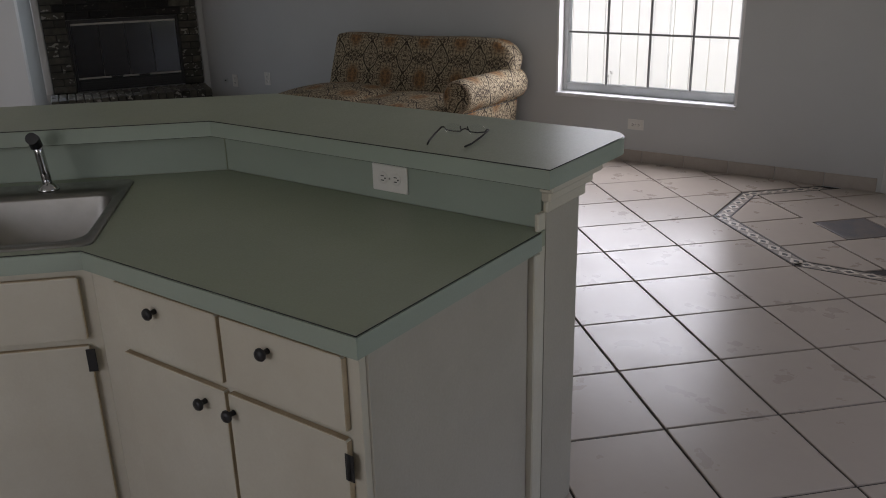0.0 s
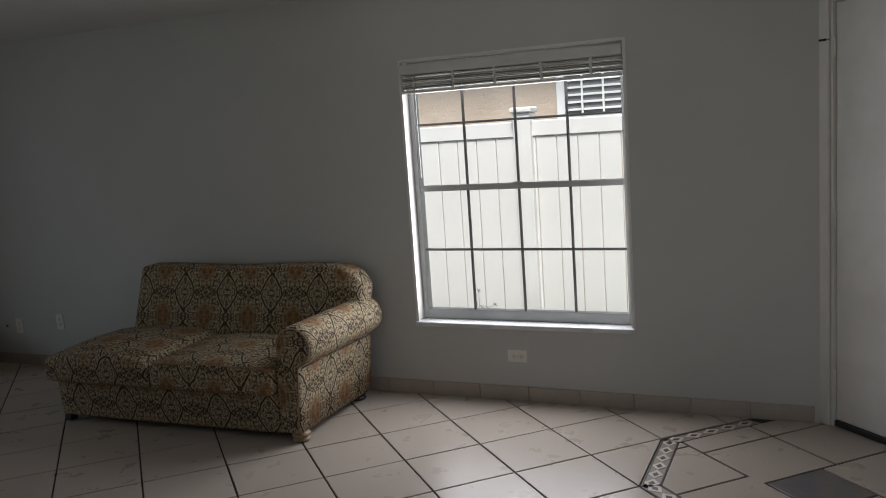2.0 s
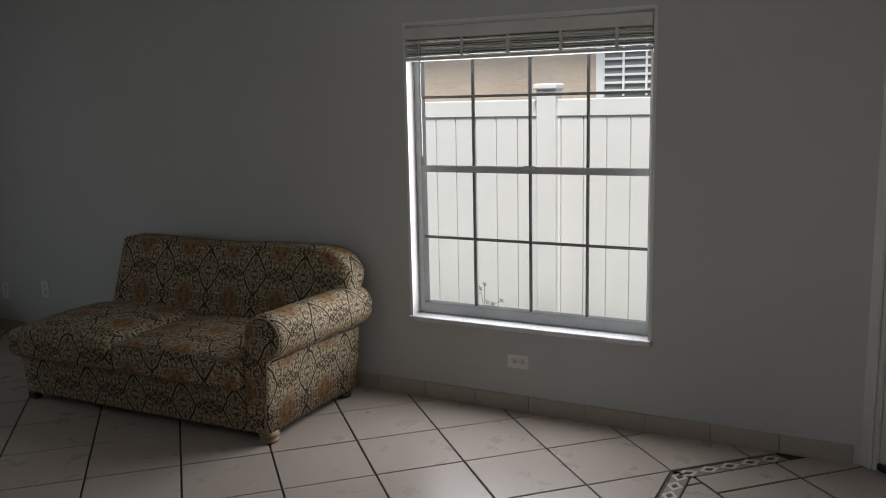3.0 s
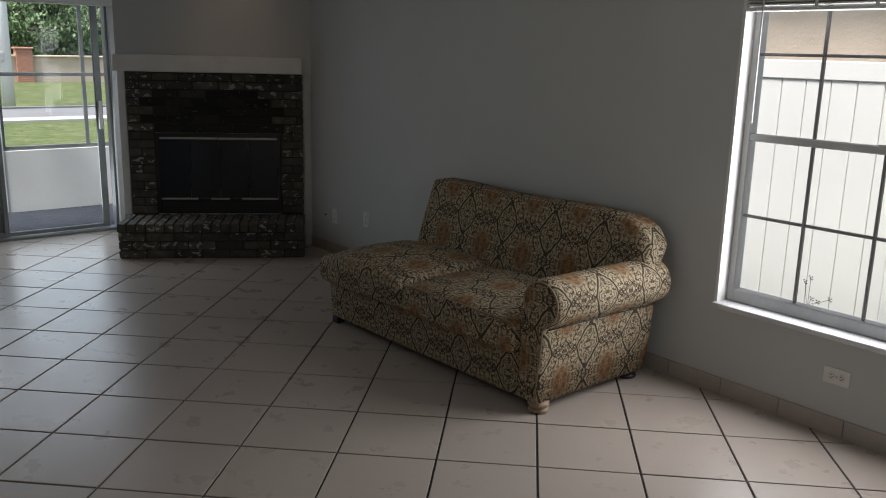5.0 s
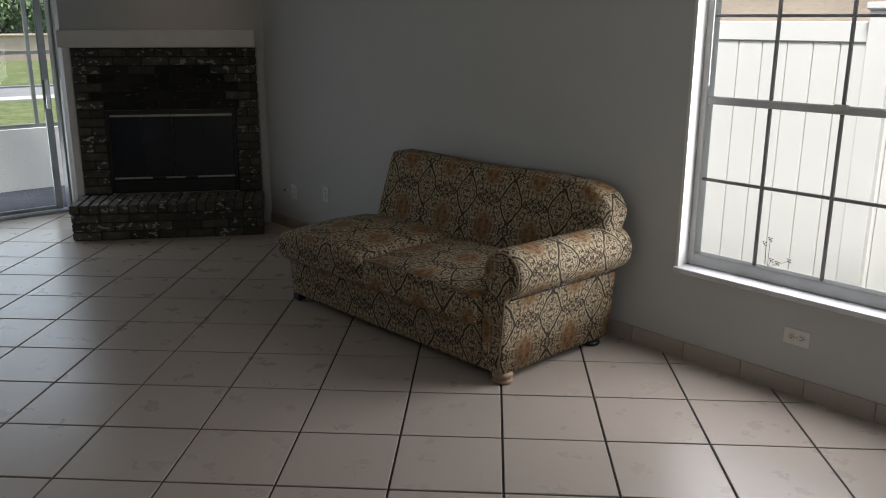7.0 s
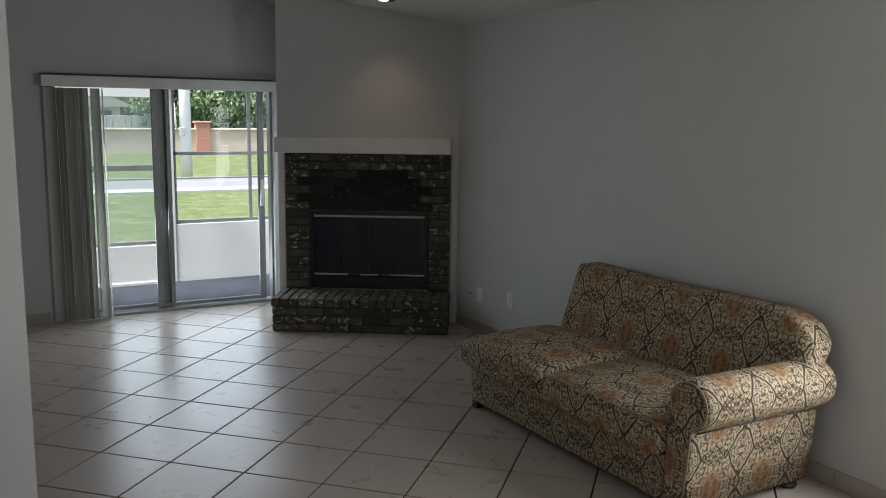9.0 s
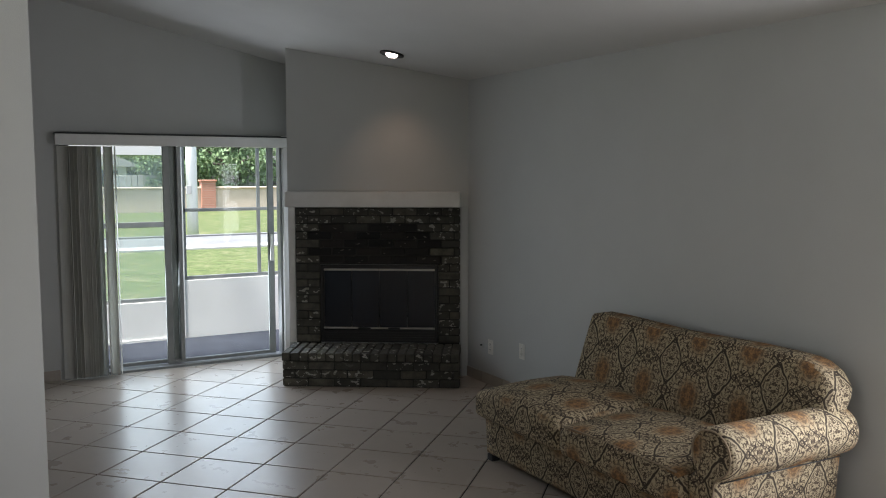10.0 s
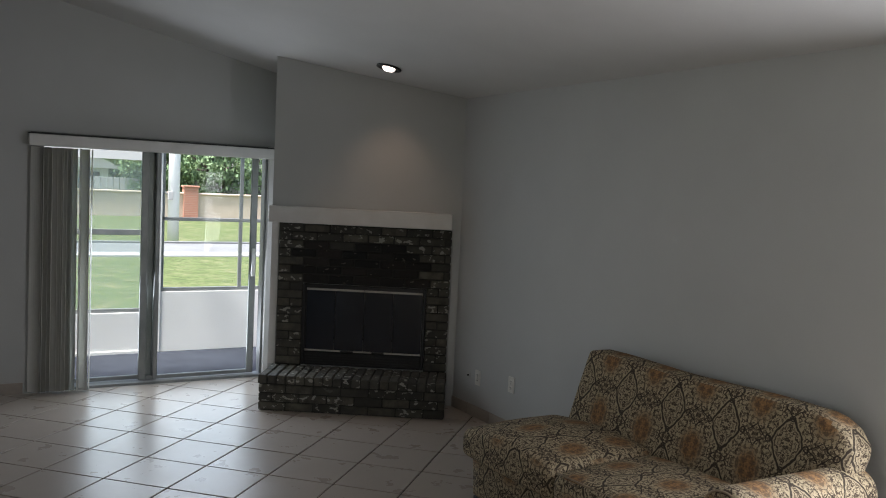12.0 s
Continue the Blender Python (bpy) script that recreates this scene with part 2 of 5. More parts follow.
    c = m.mix(m.ramp(lozenge, 0.95, 1.05, 0.35, 0.0), sand, (0.31, 0.255, 0.175))
    med = m.math("SQRT", shape(xe, 0.064, ye, 0.078, 2.0))
    soft = m.ramp(m.math("ADD", med, m.math("MULTIPLY", m.noise(30, 3, vec=uv), 0.5)), 0.85, 1.65, 1, 0)
    rust = m.mix(m.ramp(m.noise(52, 3, vec=cell.outputs[0]), 0.40, 0.58), (0.33, 0.165, 0.06), (0.115, 0.06, 0.032))
    c = m.mix(m.math("MULTIPLY", soft, 0.88), c, rust)
    quiet = m.math("SUBTRACT", 0.95, m.math("MULTIPLY", soft, 0.6))
    c = m.mix(m.math("MULTIPLY", sprig, quiet), c, (0.058, 0.040, 0.028))
    c = m.mix(m.math("MULTIPLY", lines, m.math("SUBTRACT", 0.95, m.math("MULTIPLY", soft, 0.7))), c, (0.034, 0.025, 0.02))
    m.colour(c)
    m.bump(m.math("ADD", m.noise(420, 2, vec=uv), m.math("MULTIPLY", lines, 0.4)), 0.35, 0.002)
    return m.m


FABRIC = fabric_material()
PIPING = worn("sand_piping", (0.30, 0.23, 0.15), (0.2, 0.15, 0.1), 0.9, 20, 200, 0.3)
FOOTWOOD = worn("worn_pale_wood", (0.36, 0.26, 0.16), (0.2, 0.13, 0.07), 0.5, 14, 90, 0.2)


def glass_material(name, tint=(1, 1, 1), ior=1.22):
    m = bpy.data.materials.new(name)
    m.use_nodes = True
    t = m.node_tree
    t.nodes.remove(t.nodes["Principled BSDF"])
    tr, gl, mx, fr = (t.nodes.new("ShaderNode" + k) for k in ("BsdfTransparent", "BsdfGlossy", "MixShader", "Fresnel"))
    tr.inputs[0].default_value = (*tint, 1)
    gl.inputs["Roughness"].default_value = 0.02
    fr.inputs["IOR"].default_value = ior
    t.links.new(fr.outputs[0], mx.inputs[0])
    t.links.new(tr.outputs[0], mx.inputs[1])
    t.links.new(gl.outputs[0], mx.inputs[2])
    t.links.new(mx.outputs[0], t.nodes["Material Output"].inputs[0])
    return m


GLASS = glass_material("window_glass", (0.96, 0.98, 0.97))
LENS = glass_material("thin_lens", (0.97, 0.97, 0.97), 1.04)
DARKGLASS = worn("smoked_glass", (0.010, 0.013, 0.020), (0.014, 0.018, 0.027), 0.12, 4, 60, 0.03)
SCREEN = glass_material("insect_screen", (0.86, 0.90, 0.88))
_t = SCREEN.node_tree
_df, _mx = _t.nodes.new("ShaderNodeBsdfTranslucent"), _t.nodes.new("ShaderNodeMixShader")
_df.inputs[0].default_value, _mx.inputs[0].default_value = (0.78, 0.78, 0.78, 1), 0.14
_old = _t.nodes["Material Output"].inputs[0].links[0].from_socket
_t.links.new(_old, _mx.inputs[1])
_t.links.new(_df.outputs[0], _mx.inputs[2])
_t.links.new(_mx.outputs[0], _t.nodes["Material Output"].inputs[0])


def emitter(name, colour, strength):
    m = bpy.data.materials.new(name)
    m.use_nodes = True
    b = m.node_tree.nodes["Principled BSDF"]
    b.inputs["Base Color"].default_value = (0.8, 0.8, 0.8, 1)
    b.inputs["Emission Color"].default_value = (*colour, 1)
    b.inputs["Emission Strength"].default_value = strength
    return m


def leaf_material(name, a, b, c):
    m = Mat(name, 0.6, 0, 0.3)
    rnd = m.n("NewGeometry").outputs["Random Per Island"]
    geo = m.n("NewGeometry").outputs["Position"]
    col = m.mix(rnd, a, b)
    m.colour(m.mix(m.ramp(m.noise(0.6, 3, vec=geo), 0.35, 0.65, 0, 0.8), col, c))
    return m.m


LEAF = leaf_material("tree_leaves", (0.11, 0.18, 0.08), (0.20, 0.28, 0.13), (0.16, 0.23, 0.13))
LAWN = leaf_material("lawn_blades", (0.11, 0.16, 0.045), (0.17, 0.21, 0.07), (0.14, 0.18, 0.06))


def lawn_ground():
    m = Mat("lawn", 0.95, 0, 0.2)
    geo = m.n("NewGeometry").outputs["Position"]
    c = m.mix(m.ramp(m.noise(0.5, 5, vec=geo), 0.3, 0.7), (0.095, 0.125, 0.042), (0.125, 0.15, 0.058))
    c = m.mix(m.ramp(m.noise(7, 6, 0.75, vec=geo), 0.42, 0.6, 0, 0.9), c, (0.055, 0.075, 0.026))
    c = m.mix(m.ramp(m.noise(2.2, 6, 0.75, vec=geo), 0.5, 0.68, 0, 0.75), c, (0.22, 0.20, 0.11))
    m.colour(c)
    m.bump(m.noise(40, 4, vec=geo), 0.3, 0.01)
    return m.m


GROUND = lawn_ground()

# ---- mesh helpers ----


def link_mesh(name, bm, material, parent=None, label=""):
    bmesh.ops.recalc_face_normals(bm, faces=bm.faces[:])
    me = bpy.data.meshes.new(name)
    bm.to_mesh(me)
    bm.free()
    for mt in material if isinstance(material, (list, tuple)) else [material]:
        me.materials.append(mt)
    ob = new(name, me)
    if parent is not None:
        ob.parent = parent
    if label:
        tagged(ob, label)
    return ob


def part(name, bm, material, parent, label=""):
    return link_mesh(name, bm, material, parent, label)


def thing(name, label, category, m=None, group="", kind=""):
    ob = new(name)
    if m is not None:
        ob.matrix_world = m
    return tagged(ob, label, category, group, kind)


def box(x0, x1, y0, y1, z0, z1, bevel=0.0, seg=2, bm=None):
    own = bmesh.new()
    bmesh.ops.create_cube(own, size=1)
    for v in own.verts:
        v.co = Vector((x0 + (v.co.x + 0.5) * (x1 - x0), y0 + (v.co.y + 0.5) * (y1 - y0), z0 + (v.co.z + 0.5) * (z1 - z0)))
    if bevel > 0:
        bmesh.ops.bevel(own, geom=own.edges[:], offset=bevel, segments=seg, affect="EDGES", profile=0.5)
    return join(bm, own)


def join(bm, own):
    if bm is None:
        return own
    me = bpy.data.meshes.new("tmp")
    own.to_mesh(me)
    own.free()
    bm.from_mesh(me)
    bpy.data.meshes.remove(me)
    return bm


def moved(bm, m):
    bm.transform(m)
    return bm


def prism(points, z0, z1, bevel=0.0, seg=2, bm=None):
    """An upright prism over a plan polygon."""
    own = bmesh.new()
    low = [own.verts.new((x, y, z0)) for x, y in points]
    top = [own.verts.new((x, y, z1)) for x, y in points]
    own.faces.new(low[::-1])
    own.faces.new(top)
    k = len(points)
    for i in range(k):
        own.faces.new((low[i], low[(i + 1) % k], top[(i + 1) % k], top[i]))
    bmesh.ops.recalc_face_normals(own, faces=own.faces[:])
    if bevel > 0:
        es = [e for e in own.edges if abs(e.verts[0].co.z - e.verts[1].co.z) < 1e-5]
        bmesh.ops.bevel(own, geom=es, offset=bevel, segments=seg, affect="EDGES", profile=0.5)
    return join(bm, own)


def lathe(profile, seg=20, bm=None, m=None):
    """A turned form from (radius, height) pairs."""
    own = bmesh.new()
    rings = []
    for r, z in profile:
        rings.append([own.verts.new((r * math.cos(2 * math.pi * k / seg), r * math.sin(2 * math.pi * k / seg), z)) for k in range(seg)])
    for a, b in zip(rings, rings[1:]):
        for k in range(seg):
            own.faces.new((a[k], a[(k + 1) % seg], b[(k + 1) % seg], b[k]))
    own.faces.new(rings[0][::-1])
    own.faces.new(rings[-1])
    for f in own.faces:
        f.smooth = True
    if m is not None:
        own.transform(m)
    return join(bm, own)


def tube(points, r, seg=8, bm=None):
    """A round bar along a line of points."""
    own = bmesh.new()
    pts = [Vector(p) for p in points]
    rings = []
    for i, p in enumerate(pts):
        d = (pts[min(i + 1, len(pts) - 1)] - pts[max(i - 1, 0)]).normalized()
        u = d.orthogonal().normalized() if not rings else (last - d * last.dot(d)).normalized()
        last = u
        w = d.cross(u)
        rings.append([own.verts.new(p + r * (u * math.cos(2 * math.pi * k / seg) + w * math.sin(2 * math.pi * k / seg))) for k in range(seg)])
    for a, b in zip(rings, rings[1:]):
        for k in range(seg):
            f = own.faces.new((a[k], a[(k + 1) % seg], b[(k + 1) % seg], b[k]))
            f.smooth = True
    own.faces.new(rings[0][::-1])
    own.faces.new(rings[-1])
    return join(bm, own)


def puffy(x0, x1, y0, y1, z0, z1, r, cuts=10, shape=None):
    """A rounded block, finely cut, that shape(p) may push about."""
    own = bmesh.new()
    bmesh.ops.create_cube(own, size=2)
    bmesh.ops.subdivide_edges(own, edges=own.edges[:], cuts=cuts, use_grid_fill=True)
    c = Vector(((x0 + x1) / 2, (y0 + y1) / 2, (z0 + z1) / 2))
    h = Vector(((x1 - x0) / 2, (y1 - y0) / 2, (z1 - z0) / 2))
    for v in own.verts:
        # more rings near the edges
        p = Vector([h[k] * math.copysign(abs(v.co[k]) ** 0.7, v.co[k]) for k in range(3)])
        q = Vector([max(-(h[k] - r), min(h[k] - r, p[k])) for k in range(3)])
        d = p - q
        p = q + d.normalized() * r if d.length > 1e-6 else p
        v.co = c + p
        if shape:
            v.co = shape(v.co.copy())
    for f in own.faces:
        f.smooth = True
    return own


def box_uv(bm, shift=(0, 0)):
    """Lays cloth over a form by the way each face looks, in metres."""
    layer = bm.loops.layers.uv.verify()
    bm.normal_update()
    for f in bm.faces:
        n = f.normal
        k = max(range(3), key=lambda i: abs(n[i]))
        for lp in f.loops:
            p = lp.vert.co
            u = ((p.y, p.z), (p.x, p.z), (p.x, p.y))[k]
            lp[layer].uv = (u[0] + shift[0], u[1] + shift[1])
    return bm


def wall_with_hole(a0, a1, t0, t1, z0, z1, holes, axis):
    """A wall slab along x or y with right-angled openings right through it."""
    bm = bmesh.new()
    xs = sorted({a0, a1, *[h[0] for h in holes], *[h[1] for h in holes]})
    zs = sorted({z0, z1, *[h[2] for h in holes], *[h[3] for h in holes]})
    for i in range(len(xs) - 1):
        for j in range(len(zs) - 1):
            cx, cz = (xs[i] + xs[i + 1]) / 2, (zs[j] + zs[j + 1]) / 2
            if any(h[0] < cx < h[1] and h[2] < cz < h[3] for h in holes):
                continue
            if axis == "x":
                box(xs[i], xs[i + 1], t0, t1, zs[j], zs[j + 1], bm=bm)
            else:
                box(t0, t1, xs[i], xs[i + 1], zs[j], zs[j + 1], bm=bm)
    bmesh.ops.remove_doubles(bm, verts=bm.verts[:], dist=1e-5)
    # drop the inner faces between cells
    bm.verts.index_update()
    seen = {}
    for f in bm.faces:
        seen.setdefault(tuple(sorted(v.index for v in f.verts)), []).append(f)
    bmesh.ops.delete(bm, geom=[f for fs in seen.values() if len(fs) > 1 for f in fs], context="FACES")
    return bm

# ---- the room ----
YW, XS = 0.97, -5.02  # window wall, sliding-door wall
R2 = math.sqrt(0.5)
TS = 0.406  # floor tile


def roof(y):
    """Height of the vaulted ceiling."""
    return 2.415 + 0.21 * (YW - y) if y > -3.3 else 2.415 + 0.21 * (YW + 3.3) - 0.2 * (-3.3 - y)


def structure(name, bm, material, label):
    ob = link_mesh(name, bm, material)
    return tagged(ob, label, "wall" if name.startswith("wall") else name.split("_")[0], kind="structure")


WX0, WX1, WZ0, WZ1 = 0.217, 1.526, 0.452, 2.0
structure("wall_north", wall_with_hole(XS - 0.15, 2.47, YW, YW + 0.18, -0.1, 2.60, [(WX0, WX1, WZ0, WZ1)], "x"), WALL, "grey painted plaster wall with a window opening")
SY0, SY1, SZ = -1.965, -0.06, 2.0
structure("wall_west", wall_with_hole(-6.8, YW, XS - 0.15, XS, -0.1, 3.40, [(SY0, SY1, 0.0, SZ)], "y"), WALL, "grey painted gable wall with a sliding-door opening")
structure("wall_kitchen", box(-1.13, -1.0, -6.8, -2.345, -0.02, 3.4), WALL, "pale grey painted partition wall end")
# South wall is out of view; its opening is invented for the fill lamp.
structure("wall_south", wall_with_hole(XS, 4.7, -6.95, -6.8, -0.1, 3.4, [(0.8, 2.7, 1.0, 2.1)], "x"), WALL, "grey painted wall out of view, with an opening added for fill light")
# Unseen east wall, with an opening made up for the lamp beside it.
structure("wall_east", wall_with_hole(-6.95, -1.25, 4.7, 4.85, -0.1, 3.4, [(-3.85, -2.15, 0.2, 2.1)], "y"), WALL, "grey painted wall out of view, with an invented opening beside a fill lamp")
# the angled entry wall, with its door
ENTRY = Matrix.Translation((2.435, 1.005, 0)) @ pose(0, 0, 0, 0, 0, -45)
structure("wall_entry", moved(wall_with_hole(-0.05, 3.25, 0.0, 0.15, -0.1, 2.9, [(0.085, 1.02, 0.0, 2.07)], "x"), ENTRY), WALL, "grey painted angled wall with an entry door")

ceil = bmesh.new()
rows = []
for y in (YW + 0.1, -3.3, -6.9):
    rows.append([ceil.verts.new((x, y, roof(y))) for x in (XS - 0.12, 4.8)] + [ceil.verts.new((x, y, roof(y) + 0.12)) for x in (XS - 0.12, 4.8)])
for a, b in zip(rows, rows[1:]):
    ceil.faces.new((a[0], b[0], b[1], a[1]))
    ceil.faces.new((a[2], a[3], b[3], b[2]))
    ceil.faces.new((a[0], a[2], b[2], b[0]))
    ceil.faces.new((a[1], b[1], b[3], a[3]))
ceil.faces.new((rows[0][0], rows[0][1], rows[0][3], rows[0][2]))
ceil.faces.new((rows[2][0], rows[2][2], rows[2][3], rows[2][1]))
structure("ceiling", ceil, CEIL, "off-white vaulted plaster ceiling")

# ---- floor: slab, diagonal tiles, octagon inlay ----
floor = structure("floor", box(XS - 0.02, 4.75, -6.85, YW + 0.03, -0.12, -0.006), GROUT, "diagonal beige ceramic tile floor with dark grout")


def plan(u, v):
    """Tile-lattice place in metres."""
    return ((u - v) * R2 * TS, (u + v) * R2 * TS)


def cut(poly, nx, ny, d):
    """Keeps the part of a plan polygon where nx x + ny y <= d."""
    out = []
    for (ax, ay), (bx, by) in zip(poly, poly[1:] + poly[:1]):
        fa, fb = nx * ax + ny * ay - d, nx * bx + ny * by - d
        if fa <= 0:
            out.append((ax, ay))
        if fa * fb < 0:
            t = fa / (fa - fb)
            out.append((ax + t * (bx - ax), ay + t * (by - ay)))
    return out


def slab(poly, z1, z0=-0.012, chamfer=0.0025):
    """One tile with softened upper edges."""
    bm = bmesh.new()
    cx, cy = sum(p[0] for p in poly) / len(poly), sum(p[1] for p in poly) / len(poly)

    def inset(p):
        d = math.hypot(p[0] - cx, p[1] - cy)
        k = max(0.0, 1 - 1.4 * chamfer / max(d, 1e-4))
        return (cx + (p[0] - cx) * k, cy + (p[1] - cy) * k)

    low = [bm.verts.new((*p, z0)) for p in poly]
    mid = [bm.verts.new((*p, z1 - chamfer * 0.6)) for p in poly]
    top = [bm.verts.new((*inset(p), z1)) for p in poly]
    k = len(poly)
    bm.faces.new(top)
    for a, b in ((low, mid), (mid, top)):
        for i in range(k):
            bm.faces.new((a[i], a[(i + 1) % k], b[(i + 1) % k], b[i]))
    return bm


GAP = 0.0045
whole = slab([plan(GAP / TS, GAP / TS), plan(1 - GAP / TS, GAP / TS), plan(1 - GAP / TS, 1 - GAP / TS), plan(GAP / TS, 1 - GAP / TS)], 0.0)
whole_mesh = None
BOUNDS = ((-1, 0, -(XS + 0.005)), (0, 1, YW - 0.004), (1, 0, 4.7), (0, -1, 6.8), (R2, R2, R2 * (2.435 + 1.005)))
placed = 0
rest = bmesh.new()
cells = []
for u in range(-24, 18):
    for v in range(-18, 14):
        q = [plan(u + a, v + b) for a, b in ((GAP / TS, GAP / TS), (1 - GAP / TS, GAP / TS), (1 - GAP / TS, 1 - GAP / TS), (GAP / TS, 1 - GAP / TS))]
        poly = q
        for c in BOUNDS:
            poly = cut(poly, *c) if len(poly) > 2 else []
        if len(poly) < 3:
            continue
        uc, vc = u + 0.5, v + 0.5
        if 3 < uc < 7 and -6 < vc < -2:
            corner = None
            for (cu, cv, su, sv) in ((3, -2, 1, -1), (3, -6, 1, 1), (7, -2, -1, -1), (7, -6, -1, 1)):
                if abs(uc - (cu + su * 0.5)) < 0.1 and abs(vc - (cv + sv * 0.5)) < 0.1:
                    corner = (cu, cv, su, sv)
            if corner is None:
                continue
            cu, cv, su, sv = corner
            # the half outside the octagon's slanting side
            a, b = plan(cu + su, cv), plan(cu, cv + sv)
            o = plan(cu, cv)
            nx, ny = b[1] - a[1], a[0] - b[0]
            d = nx * a[0] + ny * a[1]
            if nx * o[0] + ny * o[1] > d:
                nx, ny, d = -nx, -ny, -d
            poly = cut(poly, nx, ny, d - 0.003 * math.hypot(nx, ny))
            if len(poly) < 3:
                continue
        cells.append((abs((u - v) * R2 * TS + 1.2) + abs((u + v) * R2 * TS + 0.9), u, v, poly, len(poly) == 4 and poly == q))
cells.sort(key=lambda c: c[0])
for _, u, v, poly, full in cells:
    if placed < 290:
        placed += 1
        if full:
            if whole_mesh is None:
                ob = part("tile", whole, TILE, floor)
                whole_mesh = ob.data
            else:
                ob = new("tile", whole_mesh)
                ob.parent = floor
            ob.location = (*plan(u, v), random.uniform(-0.0006, 0.0006))
        else:
            part("tile", slab(poly, 0.0), TILE, floor)
    else:
        join(rest, slab(poly, 0.0))
tagged(part("floor_tiles_beyond", rest, TILE, floor), kind="stuff")

# inlay: tiles inside the octagon, a dark tile in the middle
BW = 0.215  # width of the mosaic border, in tiles


def inside_oct(poly, k):
    """Cuts a polygon to the octagon drawn in by k tiles."""
    for (a, b) in (((3, -3), (3, -5)), ((3, -5), (4, -6)), ((4, -6), (6, -6)), ((6, -6), (7, -5)), ((7, -5), (7, -3)), ((7, -3), (6, -2)), ((6, -2), (4, -2)), ((4, -2), (3, -3))):
        pa, pb, c = plan(*a), plan(*b), plan(5, -4)
        nx, ny = pb[1] - pa[1], pa[0] - pb[0]
        ln = math.hypot(nx, ny)
        nx, ny = nx / ln, ny / ln
        d = nx * pa[0] + ny * pa[1]
        if nx * c[0] + ny * c[1] > d:
            nx, ny, d = -nx, -ny, -d
        poly = cut(poly, nx, ny, d - k * TS) if len(poly) > 2 else []
    for c in BOUNDS:
        poly = cut(poly, *c) if len(poly) > 2 else []
    return poly


INLAY = [
    (4.14, 5.15, -3.59, -2.62), (3.1, 4.13, -3.36, -2.37), (3.1, 4.17, -4.34, -3.37), (4.94, 5.95, -4.59, -3.60), (3.1, 4.13, -2.36, -2.0),
    (4.14, 5.15, -2.61, -2.0), (5.16, 6.16, -3.59, -2.62), (5.16, 6.16, -2.61, -2.0), (6.17, 7, -3.59, -2.62), (5.96, 6.96, -4.59, -3.60),
    (3.1, 3.93, -5.36, -4.35), (3.94, 4.93, -5.36, -4.35), (4.94, 5.95, -5.60, -4.60), (5.96, 6.96, -5.60, -4.60), (3.94, 4.93, -6, -5.37), (4.94, 5.95, -6, -5.61),
]
for u0, u1, v0, v1 in INLAY:
    g = 0.012
    poly = inside_oct([plan(u0 + g, v0 + g), plan(u1 - g, v0 + g), plan(u1 - g, v1 - g), plan(u0 + g, v1 - g)], BW + 0.012)
    if len(poly) > 2:
        part("tile", slab(poly, 0.0, chamfer=0.001), TILE, floor)
part("tile", slab([plan(4.185, -4.335), plan(4.93, -4.335), plan(4.93, -3.605), plan(4.185, -3.605)], 0.0), BLUETILE, floor, "slate blue accent tile")

# mosaic border: a strip with dark lozenges between pale chips, side by side along each edge
sides = [((3, -5), (3, -3)), ((3, -3), (4, -2)), ((4, -2), (5.3, -2)), ((3, -5), (4, -6)), ((4, -6), (6, -6))]
border = thing("mosaic_border", "cream and dark stone mosaic border inlaid in the tile floor", "floor border", kind="structure")
for a, b in sides:
    pa, pb, c = Vector(plan(*a)), Vector(plan(*b)), Vector(plan(5, -4))
    along = (pb - pa).normalized()
    into = Vector((-along.y, along.x))
    if into.dot(c - pa) < 0:
        into = -into
    length = (pb - pa).length
    w = BW * TS

    def quad(bm, pts, z):
        vs = [bm.verts.new((*p, z)) for p in pts]
        vl = [bm.verts.new((*p, -0.008)) for p in pts]
        bm.faces.new(vs)
        for i in range(len(vs)):
            bm.faces.new((vl[i], vl[(i + 1) % len(vs)], vs[(i + 1) % len(vs)], vs[i]))

    strip = bmesh.new()
    quad(strip, [pa + into * 0.004, pb + into * 0.004, pb + into * w + along * 0.02, pa + into * w - along * 0.02], -0.0025)
    part("strip", strip, MOSAIC_MID, border)
    n = max(2, round(length / 0.10))
    pitch = length / n
    pale, dark, lines = bmesh.new(), bmesh.new(), bmesh.new()
    for k in range(n):
        m = pa + along * (k + 0.5) * pitch + into * (w / 2 + 0.002)
        hx, hy = pitch * 0.49, w * 0.36
        # pale lozenge frame of four chips round a dark one
        for sx, sy in ((1, 1), (1, -1), (-1, 1), (-1, -1)):
            quad(pale, [m + along * sx * hx * 0.98, m + along * sx * hx * 0.50, m + into * sy * hy * 0.50, m + into * sy * hy * 1.1], -0.0006)
        quad(dark, [m + along * hx * 0.48, m + into * hy * 0.48, m - along * hx * 0.48, m - into * hy * 0.48], -0.0002)
    part("pale_chips", pale, MOSAIC_LIGHT, border)
    part("dark_chips", dark, MOSAIC_DARK, border)
    for off in (0.0055, w - 0.006):
        quad(lines, [pa + into * off, pb + into * off, pb + into * (off + 0.007), pa + into * (off + 0.007)], -0.0008)
    part("edge_line", lines, MOSAIC_DARK, border)

# ---- tile skirting ----
base = thing("baseboard", "beige ceramic tile skirting along the walls", "baseboard", kind="structure")
bt = None


